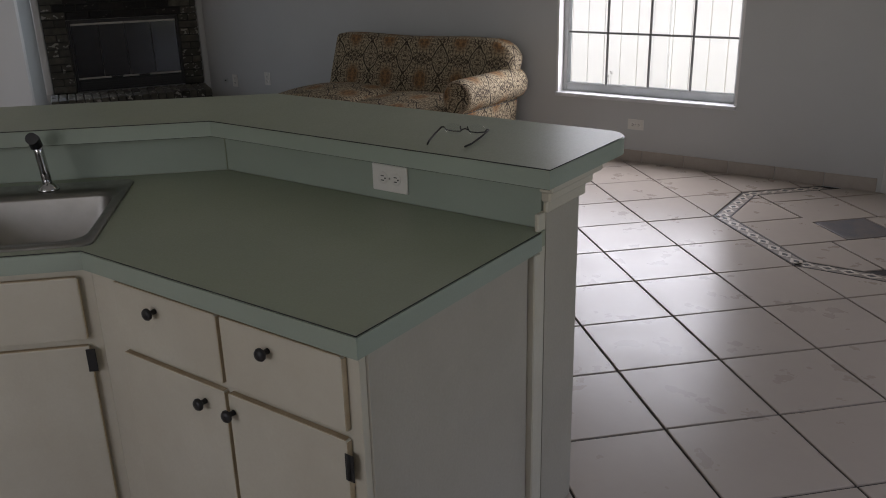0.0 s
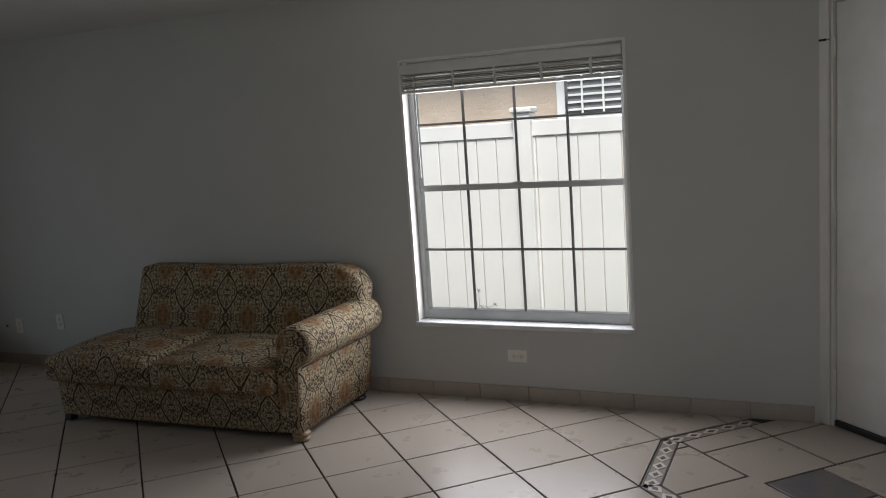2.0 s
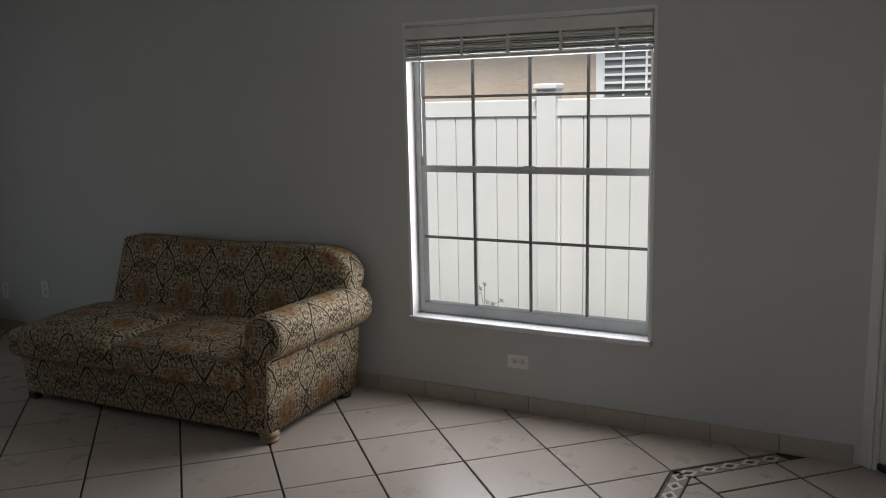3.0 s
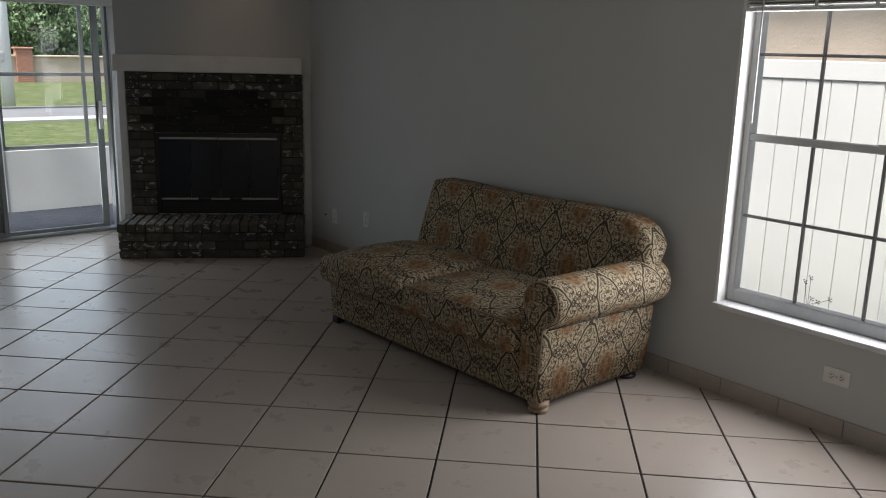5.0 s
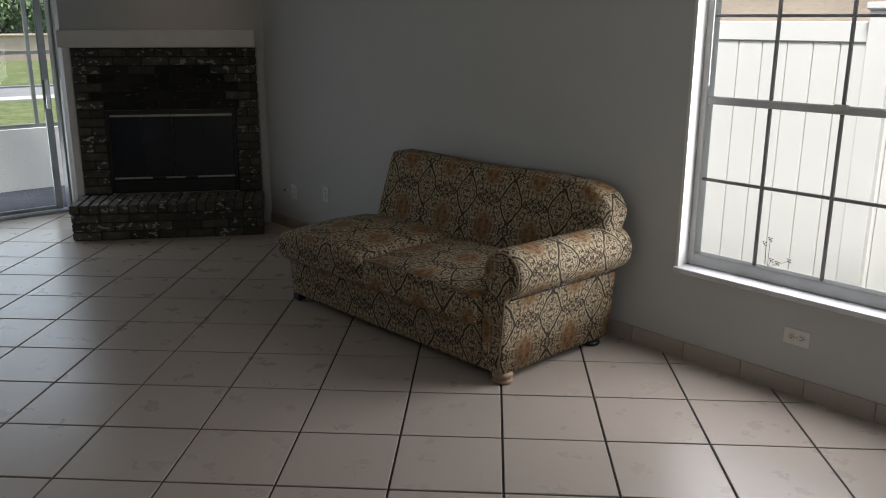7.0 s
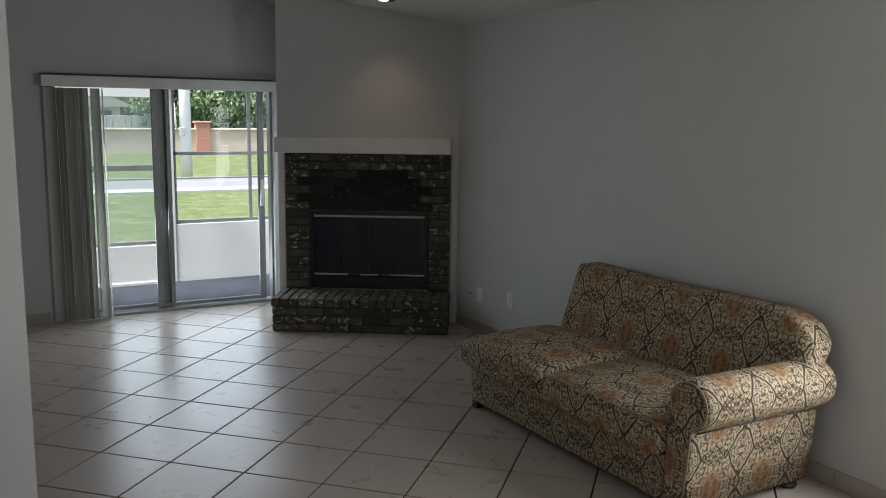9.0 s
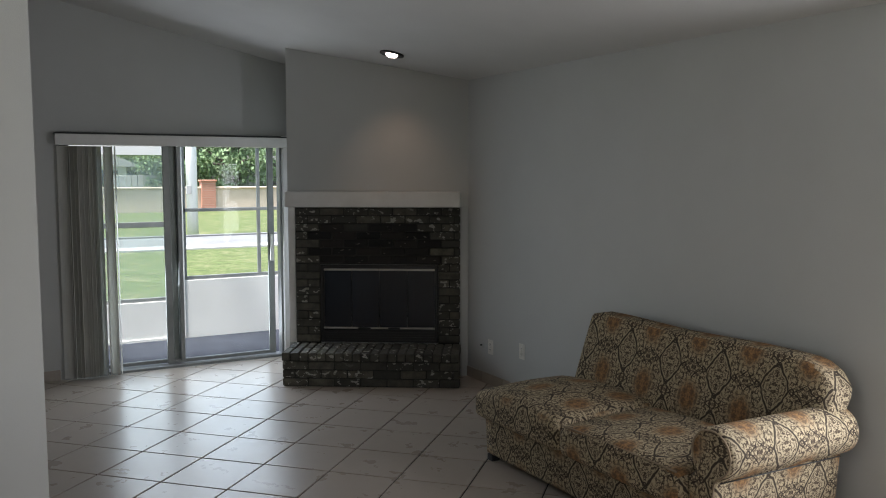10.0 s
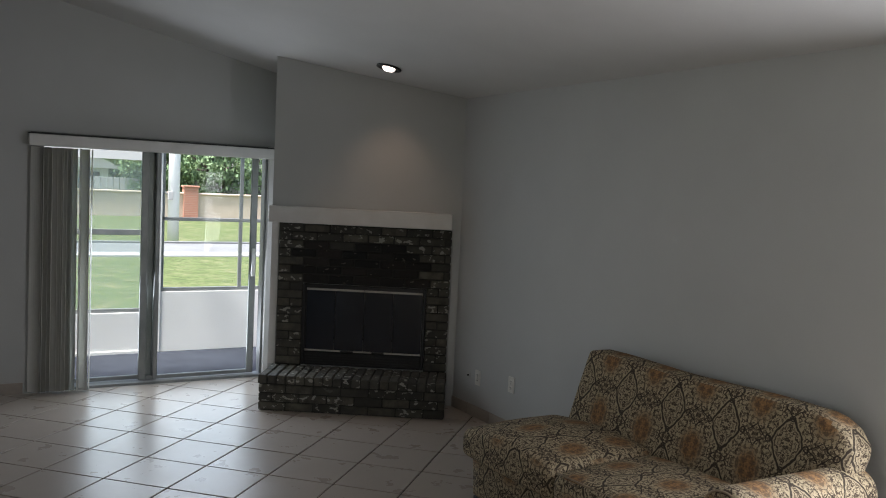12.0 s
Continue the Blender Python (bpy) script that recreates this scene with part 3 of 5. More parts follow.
def skirting(x, y, turn, length):
    global bt
    if abs(length - 0.303) < 1e-3:
        if bt is None:
            bt = part("base_tile", box(0.0015, 0.3015, -0.010, -0.0005, 0.0, 0.086, 0.002, 1), BASETILE, base)
            ob = bt
        else:
            ob = new("base_tile", bt.data)
            ob.parent = base
    else:
        ob = part("base_tile", box(0.0015, length - 0.0015, -0.010, -0.0005, 0.0, 0.086, 0.002, 1), BASETILE, base)
    ob.matrix_basis = pose(x, y, 0, 0, 0, turn)


x = 2.117 - 19 * 0.303
while x < 2.40:
    skirting(x, YW, 0, min(0.303, 2.425 - x))
    x += 0.303
skirting(XS, -2.30, 90, 0.303)
skirting(XS, -2.603, 90, 0.303)
for k in range(5):
    skirting(XS, -2.906 - 0.303 * k, 90, 0.303)

# ---- window ----
win = thing("window_1", "white single-hung window with a grid of panes and a marble sill", "window", kind="structure")
FY = 1.060  # face of the frame
part("jamb", box(WX0 - 0.004, WX0 + 0.012, YW - 0.002, YW + 0.179, WZ0, WZ1), WHITE, win)
part("jamb", box(WX1 - 0.012, WX1 + 0.004, YW - 0.002, YW + 0.179, WZ0, WZ1), WHITE, win)
part("head", box(WX0 + 0.012, WX1 - 0.012, YW - 0.002, YW + 0.179, WZ1 - 0.012, WZ1 + 0.003), WHITE, win)
part("window_sill", box(WX0 - 0.004, WX1 + 0.004, YW - 0.022, YW + 0.17, WZ0 - 0.024, WZ0 + 0.003, 0.006), MARBLE, win, "white marble sill, slightly chipped")
fx0, fx1, fz0, fz1 = WX0 + 0.012, WX1 - 0.012, WZ0 + 0.003, WZ1 - 0.012
for x0, x1, z0, z1 in ((fx0, fx0 + 0.032, fz0, fz1), (fx1 - 0.032, fx1, fz0, fz1), (fx0 + 0.032, fx1 - 0.032, fz0, fz0 + 0.058), (fx0 + 0.032, fx1 - 0.032, fz1 - 0.045, fz1)):
    part("window_frame", box(x0, x1, FY - 0.012, FY + 0.05, z0, z1, 0.003, 1), WINFRAME, win)
part("meeting_rail", box(fx0 + 0.032, fx1 - 0.032, FY - 0.008, FY + 0.03, 1.229, 1.263, 0.004, 1), WINFRAME, win)
part("sash_lock", box(0.85, 0.91, FY - 0.022, FY - 0.008, 1.249, 1.271, 0.004, 1), WINFRAME, win)
gx0, gx1 = fx0 + 0.032, fx1 - 0.032
mx = [0.561, 0.876, 1.178]
mz = [0.876, 1.622]
for x in mx:
    for z0, z1 in ((fz0 + 0.058, 1.229), (1.263, fz1 - 0.045)):
        part("muntin", box(x - 0.0068, x + 0.0068, FY + 0.004, FY + 0.022, z0, z1, 0.003, 1), MUNTIN, win)
for z in mz:
    xs = [gx0] + [m for m in mx] + [gx1]
    for a, b in zip(xs, xs[1:]):
        part("muntin", box(a + (0.0068 if a != gx0 else 0), b - (0.0068 if b != gx1 else 0), FY + 0.004, FY + 0.022, z - 0.0068, z + 0.0068, 0.003, 1), MUNTIN, win)
for z0, z1 in ((fz0 + 0.05, 1.235), (1.257, fz1 - 0.04)):
    pane = part("pane", box(gx0 - 0.005, gx1 + 0.005, FY + 0.026, FY + 0.029, z0, z1), GLASS, win)
    pane.visible_shadow = False

# raised blind: valance, stacked slats, wand
blind = thing("window_blind", "white horizontal blind pulled up in the window", "blind")
part("valance", box(WX0 + 0.004, WX1 - 0.014, YW - 0.018, YW - 0.006, 1.915, 1.972, 0.004, 1), SLAT, blind)
part("headrail", box(WX0 + 0.016, WX1 - 0.016, YW - 0.004, YW + 0.045, 1.924, 1.954), SLAT, blind)
for k in range(9):
    z = 1.914 - k * 0.0098
    tilt = 0.004 * math.sin(k * 2.1)
    s = box(WX0 + 0.016 + abs(tilt), WX1 - 0.016, YW - 0.010, YW + 0.040, z - 0.0018, z + 0.0018, 0.001, 1)
    moved(s, Matrix.Translation((0.88, YW, z)) @ pose(0, 0, 0, -9 + 6 * math.sin(k * 1.7), 0.25 * math.sin(k * 2.3), 0) @ Matrix.Translation((-0.88, -YW, -z)))
    part("slat", s, SLAT, blind)
part("bottom_rail", box(WX0 + 0.016, WX1 - 0.016, YW - 0.010, YW + 0.040, 1.806, 1.822, 0.003, 1), SLAT, blind)
for x in (0.55, 0.80, 1.07, 1.34):
    part("ladder_tape", box(x, x + 0.016, YW - 0.0135, YW - 0.0115, 1.814, 1.92), SLAT, blind)
part("wand", tube([(0.315, YW - 0.012, 1.915), (0.317, YW - 0.014, 1.6), (0.318, YW - 0.013, 1.32)], 0.0042), SLAT, blind)

# ---- entry door in the angled wall ----
door = thing("door_1", "white painted flush entry door, closed, with a dark sweep", "door", ENTRY, kind="structure")
part("leaf", box(0.105, 1.0, 0.012, 0.052, 0.035, 2.055, 0.003, 1), WHITE, door)
part("sweep", box(0.105, 1.0, 0.000, 0.050, 0.004, 0.034, 0.003, 1), BLACK, door, "black rubber door sweep")
part("casing", box(0.0, 0.083, -0.018, -0.0005, 0.0, 1.886, 0.005), WHITE, door)
part("casing", box(0.001, 0.083, -0.018, -0.0005, 1.892, 2.145, 0.005), WHITE, door)
part("casing", box(1.022, 1.105, -0.018, -0.0005, 0.0, 2.145, 0.005), WHITE, door)
part("casing", box(0.084, 1.021, -0.018, -0.0005, 2.073, 2.145, 0.005), WHITE, door)
part("crack", moved(box(-0.001, 0.075, -0.0195, -0.017, 1.884, 1.8935), pose(0, 0, 0)), SLOT, door, "dark crack across the casing joint")
part("jamb", box(0.085, 0.101, -0.002, 0.14, 0.0, 2.07), WHITE, door)
part("jamb", box(1.003, 1.02, -0.002, 0.14, 0.0, 2.07), WHITE, door)
part("jamb", box(0.101, 1.003, -0.002, 0.14, 2.057, 2.07), WHITE, door)
for z in (0.25, 1.05, 1.85):
    part("hinge", tube([(0.103, 0.006, z - 0.045), (0.103, 0.006, z + 0.045)], 0.006), WHITE, door)
part("knob", lathe([(0.026, 0), (0.026, 0.006), (0.010, 0.01), (0.010, 0.03), (0.024, 0.04), (0.027, 0.055), (0.018, 0.068)], 18, m=pose(0.93, 0.012, 0.95, 90)), BRASS, door)

# ---- sliding glass door ----
slider = thing("door_2", "aluminium sliding glass door to the porch", "sliding door", kind="structure")
X0 = XS - 0.10
part("frame_head", box(X0 - 0.04, X0 + 0.06, SY0, SY1, SZ - 0.045, SZ, 0.003, 1), ALU, slider)
part("track", box(X0 - 0.04, X0 + 0.09, SY0, SY1, -0.006, 0.022, 0.003, 1), ALU, slider)
part("frame_jamb", box(X0 - 0.04, X0 + 0.06, SY0, SY0 + 0.045, 0.022, SZ - 0.045, 0.003, 1), ALU, slider)
part("frame_jamb", box(X0 - 0.04, X0 + 0.06, SY1 - 0.07, SY1, 0.022, SZ - 0.045, 0.003, 1), ALU, slider)
part("jamb_trim", box(XS - 0.035, XS + 0.014, SY1 - 0.055, SY1 + 0.02, 0.0, SZ, 0.003, 1), WHITE, slider)


def slide_panel(x, y0, y1, name):
    p = link_mesh(name, box(x - 0.016, x + 0.016, y0, y0 + 0.055, 0.03, SZ - 0.05, 0.004, 1), ALU, slider)
    part("stile", box(x - 0.016, x + 0.016, y1 - 0.055, y1, 0.03, SZ - 0.05, 0.004, 1), ALU, p)
    part("rail", box(x - 0.015, x + 0.015, y0 + 0.055, y1 - 0.055, 0.03, 0.062, 0.004, 1), ALU, p)
    part("rail", box(x - 0.015, x + 0.015, y0 + 0.055, y1 - 0.055, SZ - 0.10, SZ - 0.05, 0.004, 1), ALU, p)
    g = part("pane", box(x - 0.003, x + 0.003, y0 + 0.05, y1 - 0.05, 0.058, SZ - 0.095), GLASS, p)
    g.visible_shadow = False
    return p


pa = slide_panel(X0 + 0.03, -1.145, -0.185, "door_panel")
part("handle", box(X0 + 0.048, X0 + 0.075, -0.23, -0.20, 0.88, 1.12, 0.006, 2), WHITE, pa)
slide_panel(X0 - 0.015, SY0 + 0.045, -1.035, "door_panel")
part("interlock", box(X0 - 0.030, X0 + 0.052, -1.033, -0.997, 0.03, SZ - 0.05, 0.004, 1), ALU, slider)

# vertical blinds drawn to one side, under a valance
vb = thing("vertical_blind", "grey vinyl vertical blind drawn aside at the sliding door", "blind")
part("valance", box(XS + 0.010, XS + 0.10, -1.98, -0.085, 1.893, 1.980, 0.004, 1), WHITE, vb)
# Black strip along the valance top stands for its thin shadow line.
part("valance_cap", box(XS + 0.004, XS + 0.106, -1.986, -0.084, 1.980, 1.988, 0.002, 1), BLACKLINE, vb)
rng = random.Random(5)


def vane():
    """One curved vertical strip, 89 mm wide."""
    bm = bmesh.new()
    n = 7
    a, b = [], []
    for k in range(n):
        s = k / (n - 1) - 0.5
        bow = 0.010 * (1 - 4 * s * s)
        a.append((0.089 * s, bow))
        b.append((0.089 * s, bow + 0.0012))
    ring = a + b[::-1]
    lo = [bm.verts.new((x, y, 0.015)) for x, y in ring]
    hi = [bm.verts.new((x, y, 1.885)) for x, y in ring]
    for i in range(len(ring)):
        bm.faces.new((lo[i], lo[(i + 1) % len(ring)], hi[(i + 1) % len(ring)], hi[i]))
    for i in range(n - 1):
        j = len(ring) - 1 - i
        bm.faces.new((lo[i], lo[i + 1], lo[j - 1], lo[j]))
        bm.faces.new((hi[i], hi[j], hi[j - 1], hi[i + 1]))
    return bm


v0 = None
for k in range(17):
    if v0 is None:
        v0 = part("vane", vane(), BLIND, vb)
        ob = v0
    else:
        ob = new("vane", v0.data)
        ob.parent = vb
    y = -1.935 + k * 0.0205 + rng.uniform(-0.005, 0.005) + max(0, k - 13) * 0.022
    ob.matrix_basis = pose(XS + 0.055 + rng.uniform(-0.008, 0.008), y, 0, 0, rng.uniform(-0.3, 0.3), 30 + rng.uniform(-30, 30) - (10 if k > 13 else 0))
part("chain", tube([(XS + 0.02, -1.955, 1.89), (XS + 0.02, -1.957, 0.3)], 0.003, 6), WHITE, vb)

# ---- fireplace across the corner ----
FA = math.degrees(math.atan2(0.8496, 0.5275))
FIRE = pose(-3.972, -0.489, 0, 0, 0, FA)  # local x along the face to the right, local -y into the room


BREAST = 0.43
breast = bmesh.new()
prism([(-0.036, BREAST), (1.52, BREAST), (1.52, BREAST + 0.2), (-0.036, BREAST + 0.95)], 0.0, 2.95, bm=breast)
breast_ob = structure("wall_chimney", moved(breast, FIRE), WALL, "grey painted chimney breast across the corner")

fire = thing("fireplace", "dark old brick fireplace with raised hearth and black metal doors", "fireplace", FIRE @ Matrix.Diagonal((0.99, 1, 0.978, 1)))
HT = 0.275
part("hearth_core", box(0.012, 1.398, 0.012, BREAST - 0.002, 0.0, HT - 0.012), MORTAR, fire)
part("surround_core", box(0.03, 0.232, BREAST - 0.022, BREAST - 0.002, HT - 0.012, 1.42), MORTAR, fire)
part("surround_core", box(1.218, 1.392, BREAST - 0.022, BREAST - 0.002, HT - 0.012, 1.42), MORTAR, fire)
part("surround_core", box(0.232, 1.218, BREAST - 0.022, BREAST - 0.002, 0.945, 1.42), MORTAR, fire)

brick_rng = random.Random(11)
brick_cache = {}


def one_brick(w, h, d):
    """A brick with uneven, knocked corners, centred on its foot."""
    key = (round(w, 3), round(h, 3), round(d, 3), brick_rng.randint(0, 3))
    if key not in brick_cache:
        bm = box(-w / 2, w / 2, -d / 2, d / 2, -h / 2, h / 2, 0.005, 1)
        for v in bm.verts:
            v.co += Vector([brick_rng.uniform(-0.0022, 0.0022) for _ in range(3)])
        bmesh.ops.recalc_face_normals(bm, faces=bm.faces[:])
        me = bpy.data.meshes.new("brick")
        bm.to_mesh(me)
        bm.free()
        brick_cache[key] = me
    return brick_cache[key]


def lay(x0, x1, z0, z1, front, depth, material, top=False):
    me = one_brick(x1 - x0 - 0.010, z1 - z0 - 0.010, depth)
    if not me.materials:
        me.materials.append(material)
    ob = new("brick", me)
    ob.parent = fire
    ob.material_slots[0].link = "OBJECT"
    ob.material_slots[0].material = material
    ob.matrix_basis = pose((x0 + x1) / 2, front + depth / 2 + brick_rng.uniform(-0.003, 0.003), (z0 + z1) / 2, brick_rng.uniform(-0.6, 0.6), brick_rng.uniform(-0.6, 0.6), brick_rng.uniform(-0.5, 0.5))


# hearth: three stretcher courses and a rowlock course on top
for c, (z0, z1) in enumerate(((0.0, 0.0683), (0.0683, 0.1367), (0.1367, 0.205))):
    x = -0.002 - (0.105 if c % 2 else 0.0)
    while x < 1.40:
        a, b = max(x, -0.002), min(x + 0.209, 1.412)
        if b - a > 0.04:
            lay(a, b, z0, z1, 0.0, 0.09, BRICK)
        x += 0.209
x = -0.004
while x < 1.38:
    w = 0.0705
    lay(x, x + w, 0.205, HT + 0.005, -0.006, 0.20, BRICK)
    lay(x + 0.002, x + w + 0.002, 0.205, HT + 0.005, 0.205, 0.20, BRICK)
    x += w
# surround: courses either side of the firebox and right across above it
c = 0
z = HT + 0.005
CH = 0.0672
while z + CH < 1.425:
    zc = z + CH / 2
    if zc < 0.95:
        for a, b in ((0.028, 0.232), (1.218, 1.402)):
            if c % 2:
                lay(a, (a + b) / 2, z, z + CH, BREAST - 0.032, 0.03, BRICK)
                lay((a + b) / 2, b, z, z + CH, BREAST - 0.032, 0.03, BRICK)
            else:
                lay(a, b, z, z + CH, BREAST - 0.032, 0.03, BRICK)
    else:
        x = 0.028 - (0.1 if c % 2 else 0)
        while x < 1.39:
            a, b = max(x, 0.028), min(x + 0.203, 1.402)
            if b - a > 0.035:
                mid = (a + b) / 2
                soot = 0.2 < mid < 1.2 and zc < 1.28 + 0.04 * math.sin(mid * 9)
                lay(a, b, z, z + CH, BREAST - 0.032, 0.03, SOOT if soot else BRICK)
            x += 0.203
    z += CH
    c += 1
part("mantel_shelf", box(-0.036, 1.398, 0.30, BREAST - 0.0005, 1.428, 1.555, 0.004, 1), WHITE, fire, "white painted mantel board")
part("side_trim", box(-0.034, 0.024, BREAST - 0.012, BREAST - 0.0005, HT, 1.426, 0.002, 1), WHITE, fire)
part("side_trim", box(1.406, 1.455, BREAST - 0.012, BREAST - 0.0005, 0.0, 1.426, 0.002, 1), WALL, fire)

# firebox: black frame, smoked bifold doors with pull bars
fx = BREAST - 0.034
box_ob = link_mesh("firebox", box(0.236, 0.262, fx, BREAST - 0.001, 0.285, 0.94, 0.003, 1), IRON, fire)
part("frame_side", box(1.192, 1.216, fx, BREAST - 0.001, 0.285, 0.94, 0.003, 1), IRON, box_ob)
part("hood", box(0.262, 1.192, fx, BREAST - 0.001, 0.905, 0.94, 0.003, 1), IRON, box_ob)
part("lower_grille", box(0.262, 1.192, fx, BREAST - 0.001, 0.285, 0.392, 0.003, 1), IRON, box_ob)
for k in range(4):
    part("louvre", box(0.275, 1.18, fx - 0.004, fx + 0.002, 0.300 + k * 0.021, 0.308 + k * 0.021, 0.001, 1), BLACK, box_ob)
for k in range(4):
    a = 0.264 + k * 0.232
    leaf = link_mesh("glass_door", box(a, a + 0.229, fx + 0.012, fx + 0.018, 0.41, 0.89), DARKGLASS, fire)
    part("door_edge", box(a, a + 0.006, fx + 0.006, fx + 0.0115, 0.41, 0.89), IRON, leaf)
part("pull_bar", box(0.268, 0.724, fx - 0.010, fx + 0.004, 0.893, 0.910, 0.004, 2), BRASS, fire, "dull metal bar")
part("pull_bar", box(0.728, 1.19, fx - 0.010, fx + 0.004, 0.893, 0.910, 0.004, 2), BRASS, fire, "dull metal bar")
part("pull_bar", box(0.262, 0.55, fx - 0.010, fx + 0.004, 0.400, 0.414, 0.004, 2), BRASS, fire, "dull metal bar")
part("pull_bar", box(0.655, 0.80, fx - 0.014, fx + 0.004, 0.400, 0.414, 0.004, 2), BRASS, fire, "dull metal bar")
part("pull_bar", box(0.90, 1.19, fx - 0.010, fx + 0.004, 0.400, 0.414, 0.004, 2), BRASS, fire, "dull metal bar")
part("latch", box(0.55, 0.655, fx - 0.008, fx + 0.004, 0.396, 0.410, 0.004, 1), IRON, fire)
part("latch", box(0.80, 0.90, fx - 0.008, fx + 0.004, 0.396, 0.410, 0.004, 1), IRON, fire)
# grate and logs dimly behind the glass
part("grate", box(0.42, 1.02, fx + 0.021, fx + 0.031, 0.50, 0.515), IRON, fire)

# ---- sofa ----
SOFA = pose(-1.728, -0.004, 0, 0, 0, 1.6)
sofa = thing("sofa", "one-armed patterned sofa in tan, brown and rust damask upholstery", "sofa", SOFA)
SW = 1.58


def cloth(name, bm, label="", shift=(0, 0)):
    return part(name, box_uv(bm, shift), FABRIC, sofa, label)


def base_shape(p):
    t = max(0.0, (0.25 - p.z) / 0.18)
    if p.y < 0.2:
        p.y += 0.012 * t - 0.006 * math.sin(p.x * 7) * (1 - t)
    return p


cloth("base", puffy(-0.03, SW - 0.035, 0.016, 0.80, 0.036, 0.27, 0.016, 14, base_shape))


def cushion(x0, x1, bulge, lean):
    cx, w = (x0 + x1) / 2, (x1 - x0) / 2

    def shape(p):
        s = (p.x - cx) / w
        f = (p.y - 0.30) / 0.34
        if p.z > 0.34:
            p.z += bulge * max(0, 1 - s * s) * max(0, 1 - 0.7 * f * f) - 0.018 * max(0, -f) * abs(s) - lean * max(0.0, -s) * 0.03
        if p.y < 0.1:
            p.y -= 0.018 * (1 - 0.6 * s * s)
        return p

    return shape


seat_a = cloth("seat_cushion", puffy(-0.075, 0.716, -0.030, 0.63, 0.258, 0.443, 0.048, 18, cushion(-0.075, 0.716, 0.045, 0.6)), "", (0.05, 0.1))
seat_b = cloth("seat_cushion", puffy(0.722, 1.545, -0.036, 0.60, 0.258, 0.425, 0.044, 18, cushion(0.722, 1.545, 0.036, 0)), "", (0.12, 0.02))


def pipe_ring(parent, x0, x1, y0, z, sag):
    pts = [(x0 + (x1 - x0) * k / 14, y0 - 0.014 * (1 - 0.6 * (2 * k / 14 - 1) ** 2), z - sag * math.sin(k / 14 * math.pi)) for k in range(15)]
    part("piping", tube(pts, 0.0048, 6), PIPING, parent)


pipe_ring(seat_a, 0.0, 0.69, -0.026, 0.293, 0.0)
pipe_ring(seat_b, 0.75, 1.515, -0.031, 0.293, 0.004)
pipe_ring(seat_b, 0.75, 1.515, -0.022, 0.414, -0.008)


def back_shape(p):
    k = (p.z - 0.25) / 0.58
    p.y += 0.155 * k - 0.008 * math.sin(min(1, max(0, k)) * math.pi)
    if p.x < 0.4:
        p.x += 0.045 * k + 0.01
    if p.x > 1.6 and p.z < 0.42:
        p.x -= 0.07 * min(1.0, (0.42 - p.z) / 0.05)
    if p.x > 1.55 and p.z > 0.55:
        s = min(1.0, (p.x - 1.55) / 0.185)
        p.z -= 0.15 * (1 - math.sqrt(1 - s * s)) * (p.z - 0.55) / 0.28
    if p.z > 0.7:
        p.z += 0.006 * math.sin(p.x * 6)
    return p


cloth("backrest", puffy(0.025, 1.735, 0.565, 0.705, 0.25, 0.828, 0.030, 20, back_shape), "", (0.03, 0.07))


def arm():
    """Rolled arm: a full scroll over a flat side panel, the cloth laid on from the foot over the roll."""
    bm = bmesh.new()
    layer = bm.loops.layers.uv.verify()
    cx, cz, r = 1.672, 0.530, 0.112
    prof = [(1.545, 0.40), (1.548, 0.052), (1.672, 0.052), (1.690, 0.25), (1.700, 0.405)]
    prof += [(cx + r * math.cos(math.radians(a)), cz + r * math.sin(math.radians(a))) for a in range(-76, 226, 12)]
    run = [0.0]
    for p, q in zip(prof, prof[1:] + prof[:1]):
        run.append(run[-1] + math.hypot(q[0] - p[0], q[1] - p[1]))
    ys = [0.004, 0.007, 0.016, 0.032, 0.16, 0.3, 0.45, 0.6, 0.72, 0.78, 0.805, 0.815]
    ins = [0.024, 0.010, 0.003, 0.0, 0, 0, 0, 0, 0, 0.0, 0.004, 0.014]
    mx_, mz_ = 1.622, 0.40
    rings = []
    for y, i in zip(ys, ins):
        ring = []
        for x, z in prof:
            k = 1 - i / math.hypot(x - mx_, z - mz_)
            zz = mz_ + (z - mz_) * k
            lean = 0.012 * (y / 0.8) * max(0, (zz - 0.085) / 0.45) - 0.006 * math.sin(y / 0.8 * math.pi) * (1 if zz < 0.4 else 0)
            ring.append(bm.verts.new((mx_ + (x - mx_) * k + lean, y, zz - 0.010 * (y / 0.8))))
        rings.append(ring)
    n = len(prof)
    for j, (a, b) in enumerate(zip(rings, rings[1:])):
        for k in range(n):
            f = bm.faces.new((a[k], a[(k + 1) % n], b[(k + 1) % n], b[k]))
            f.smooth = True
            for lp, (yy, vv) in zip(f.loops, ((ys[j], run[k]), (ys[j], run[k + 1]), (ys[j + 1], run[k + 1]), (ys[j + 1], run[k]))):
                lp[layer].uv = (yy + 0.16, vv - 0.27)
    for cap in (bm.faces.new(rings[0]), bm.faces.new(rings[-1][::-1])):
        for lp in cap.loops:
            lp[layer].uv = (lp.vert.co.x + 0.08, lp.vert.co.z + 0.03)
    for e in bm.edges:
        p, q = e.verts
        if abs(p.co.x - q.co.x) < 0.03 and min(p.co.x, q.co.x) > 1.66 and 0.385 < p.co.z < 0.435 and 0.385 < q.co.z < 0.435:
            e.smooth = False
    return bm


arm_ob = part("arm", arm(), FABRIC, sofa)
# piping round the arm's front panel
pp = [(1.672 + 0.100 * math.cos(math.radians(a)), 0.003, 0.530 + 0.100 * math.sin(math.radians(a))) for a in range(215, -71, -15)]
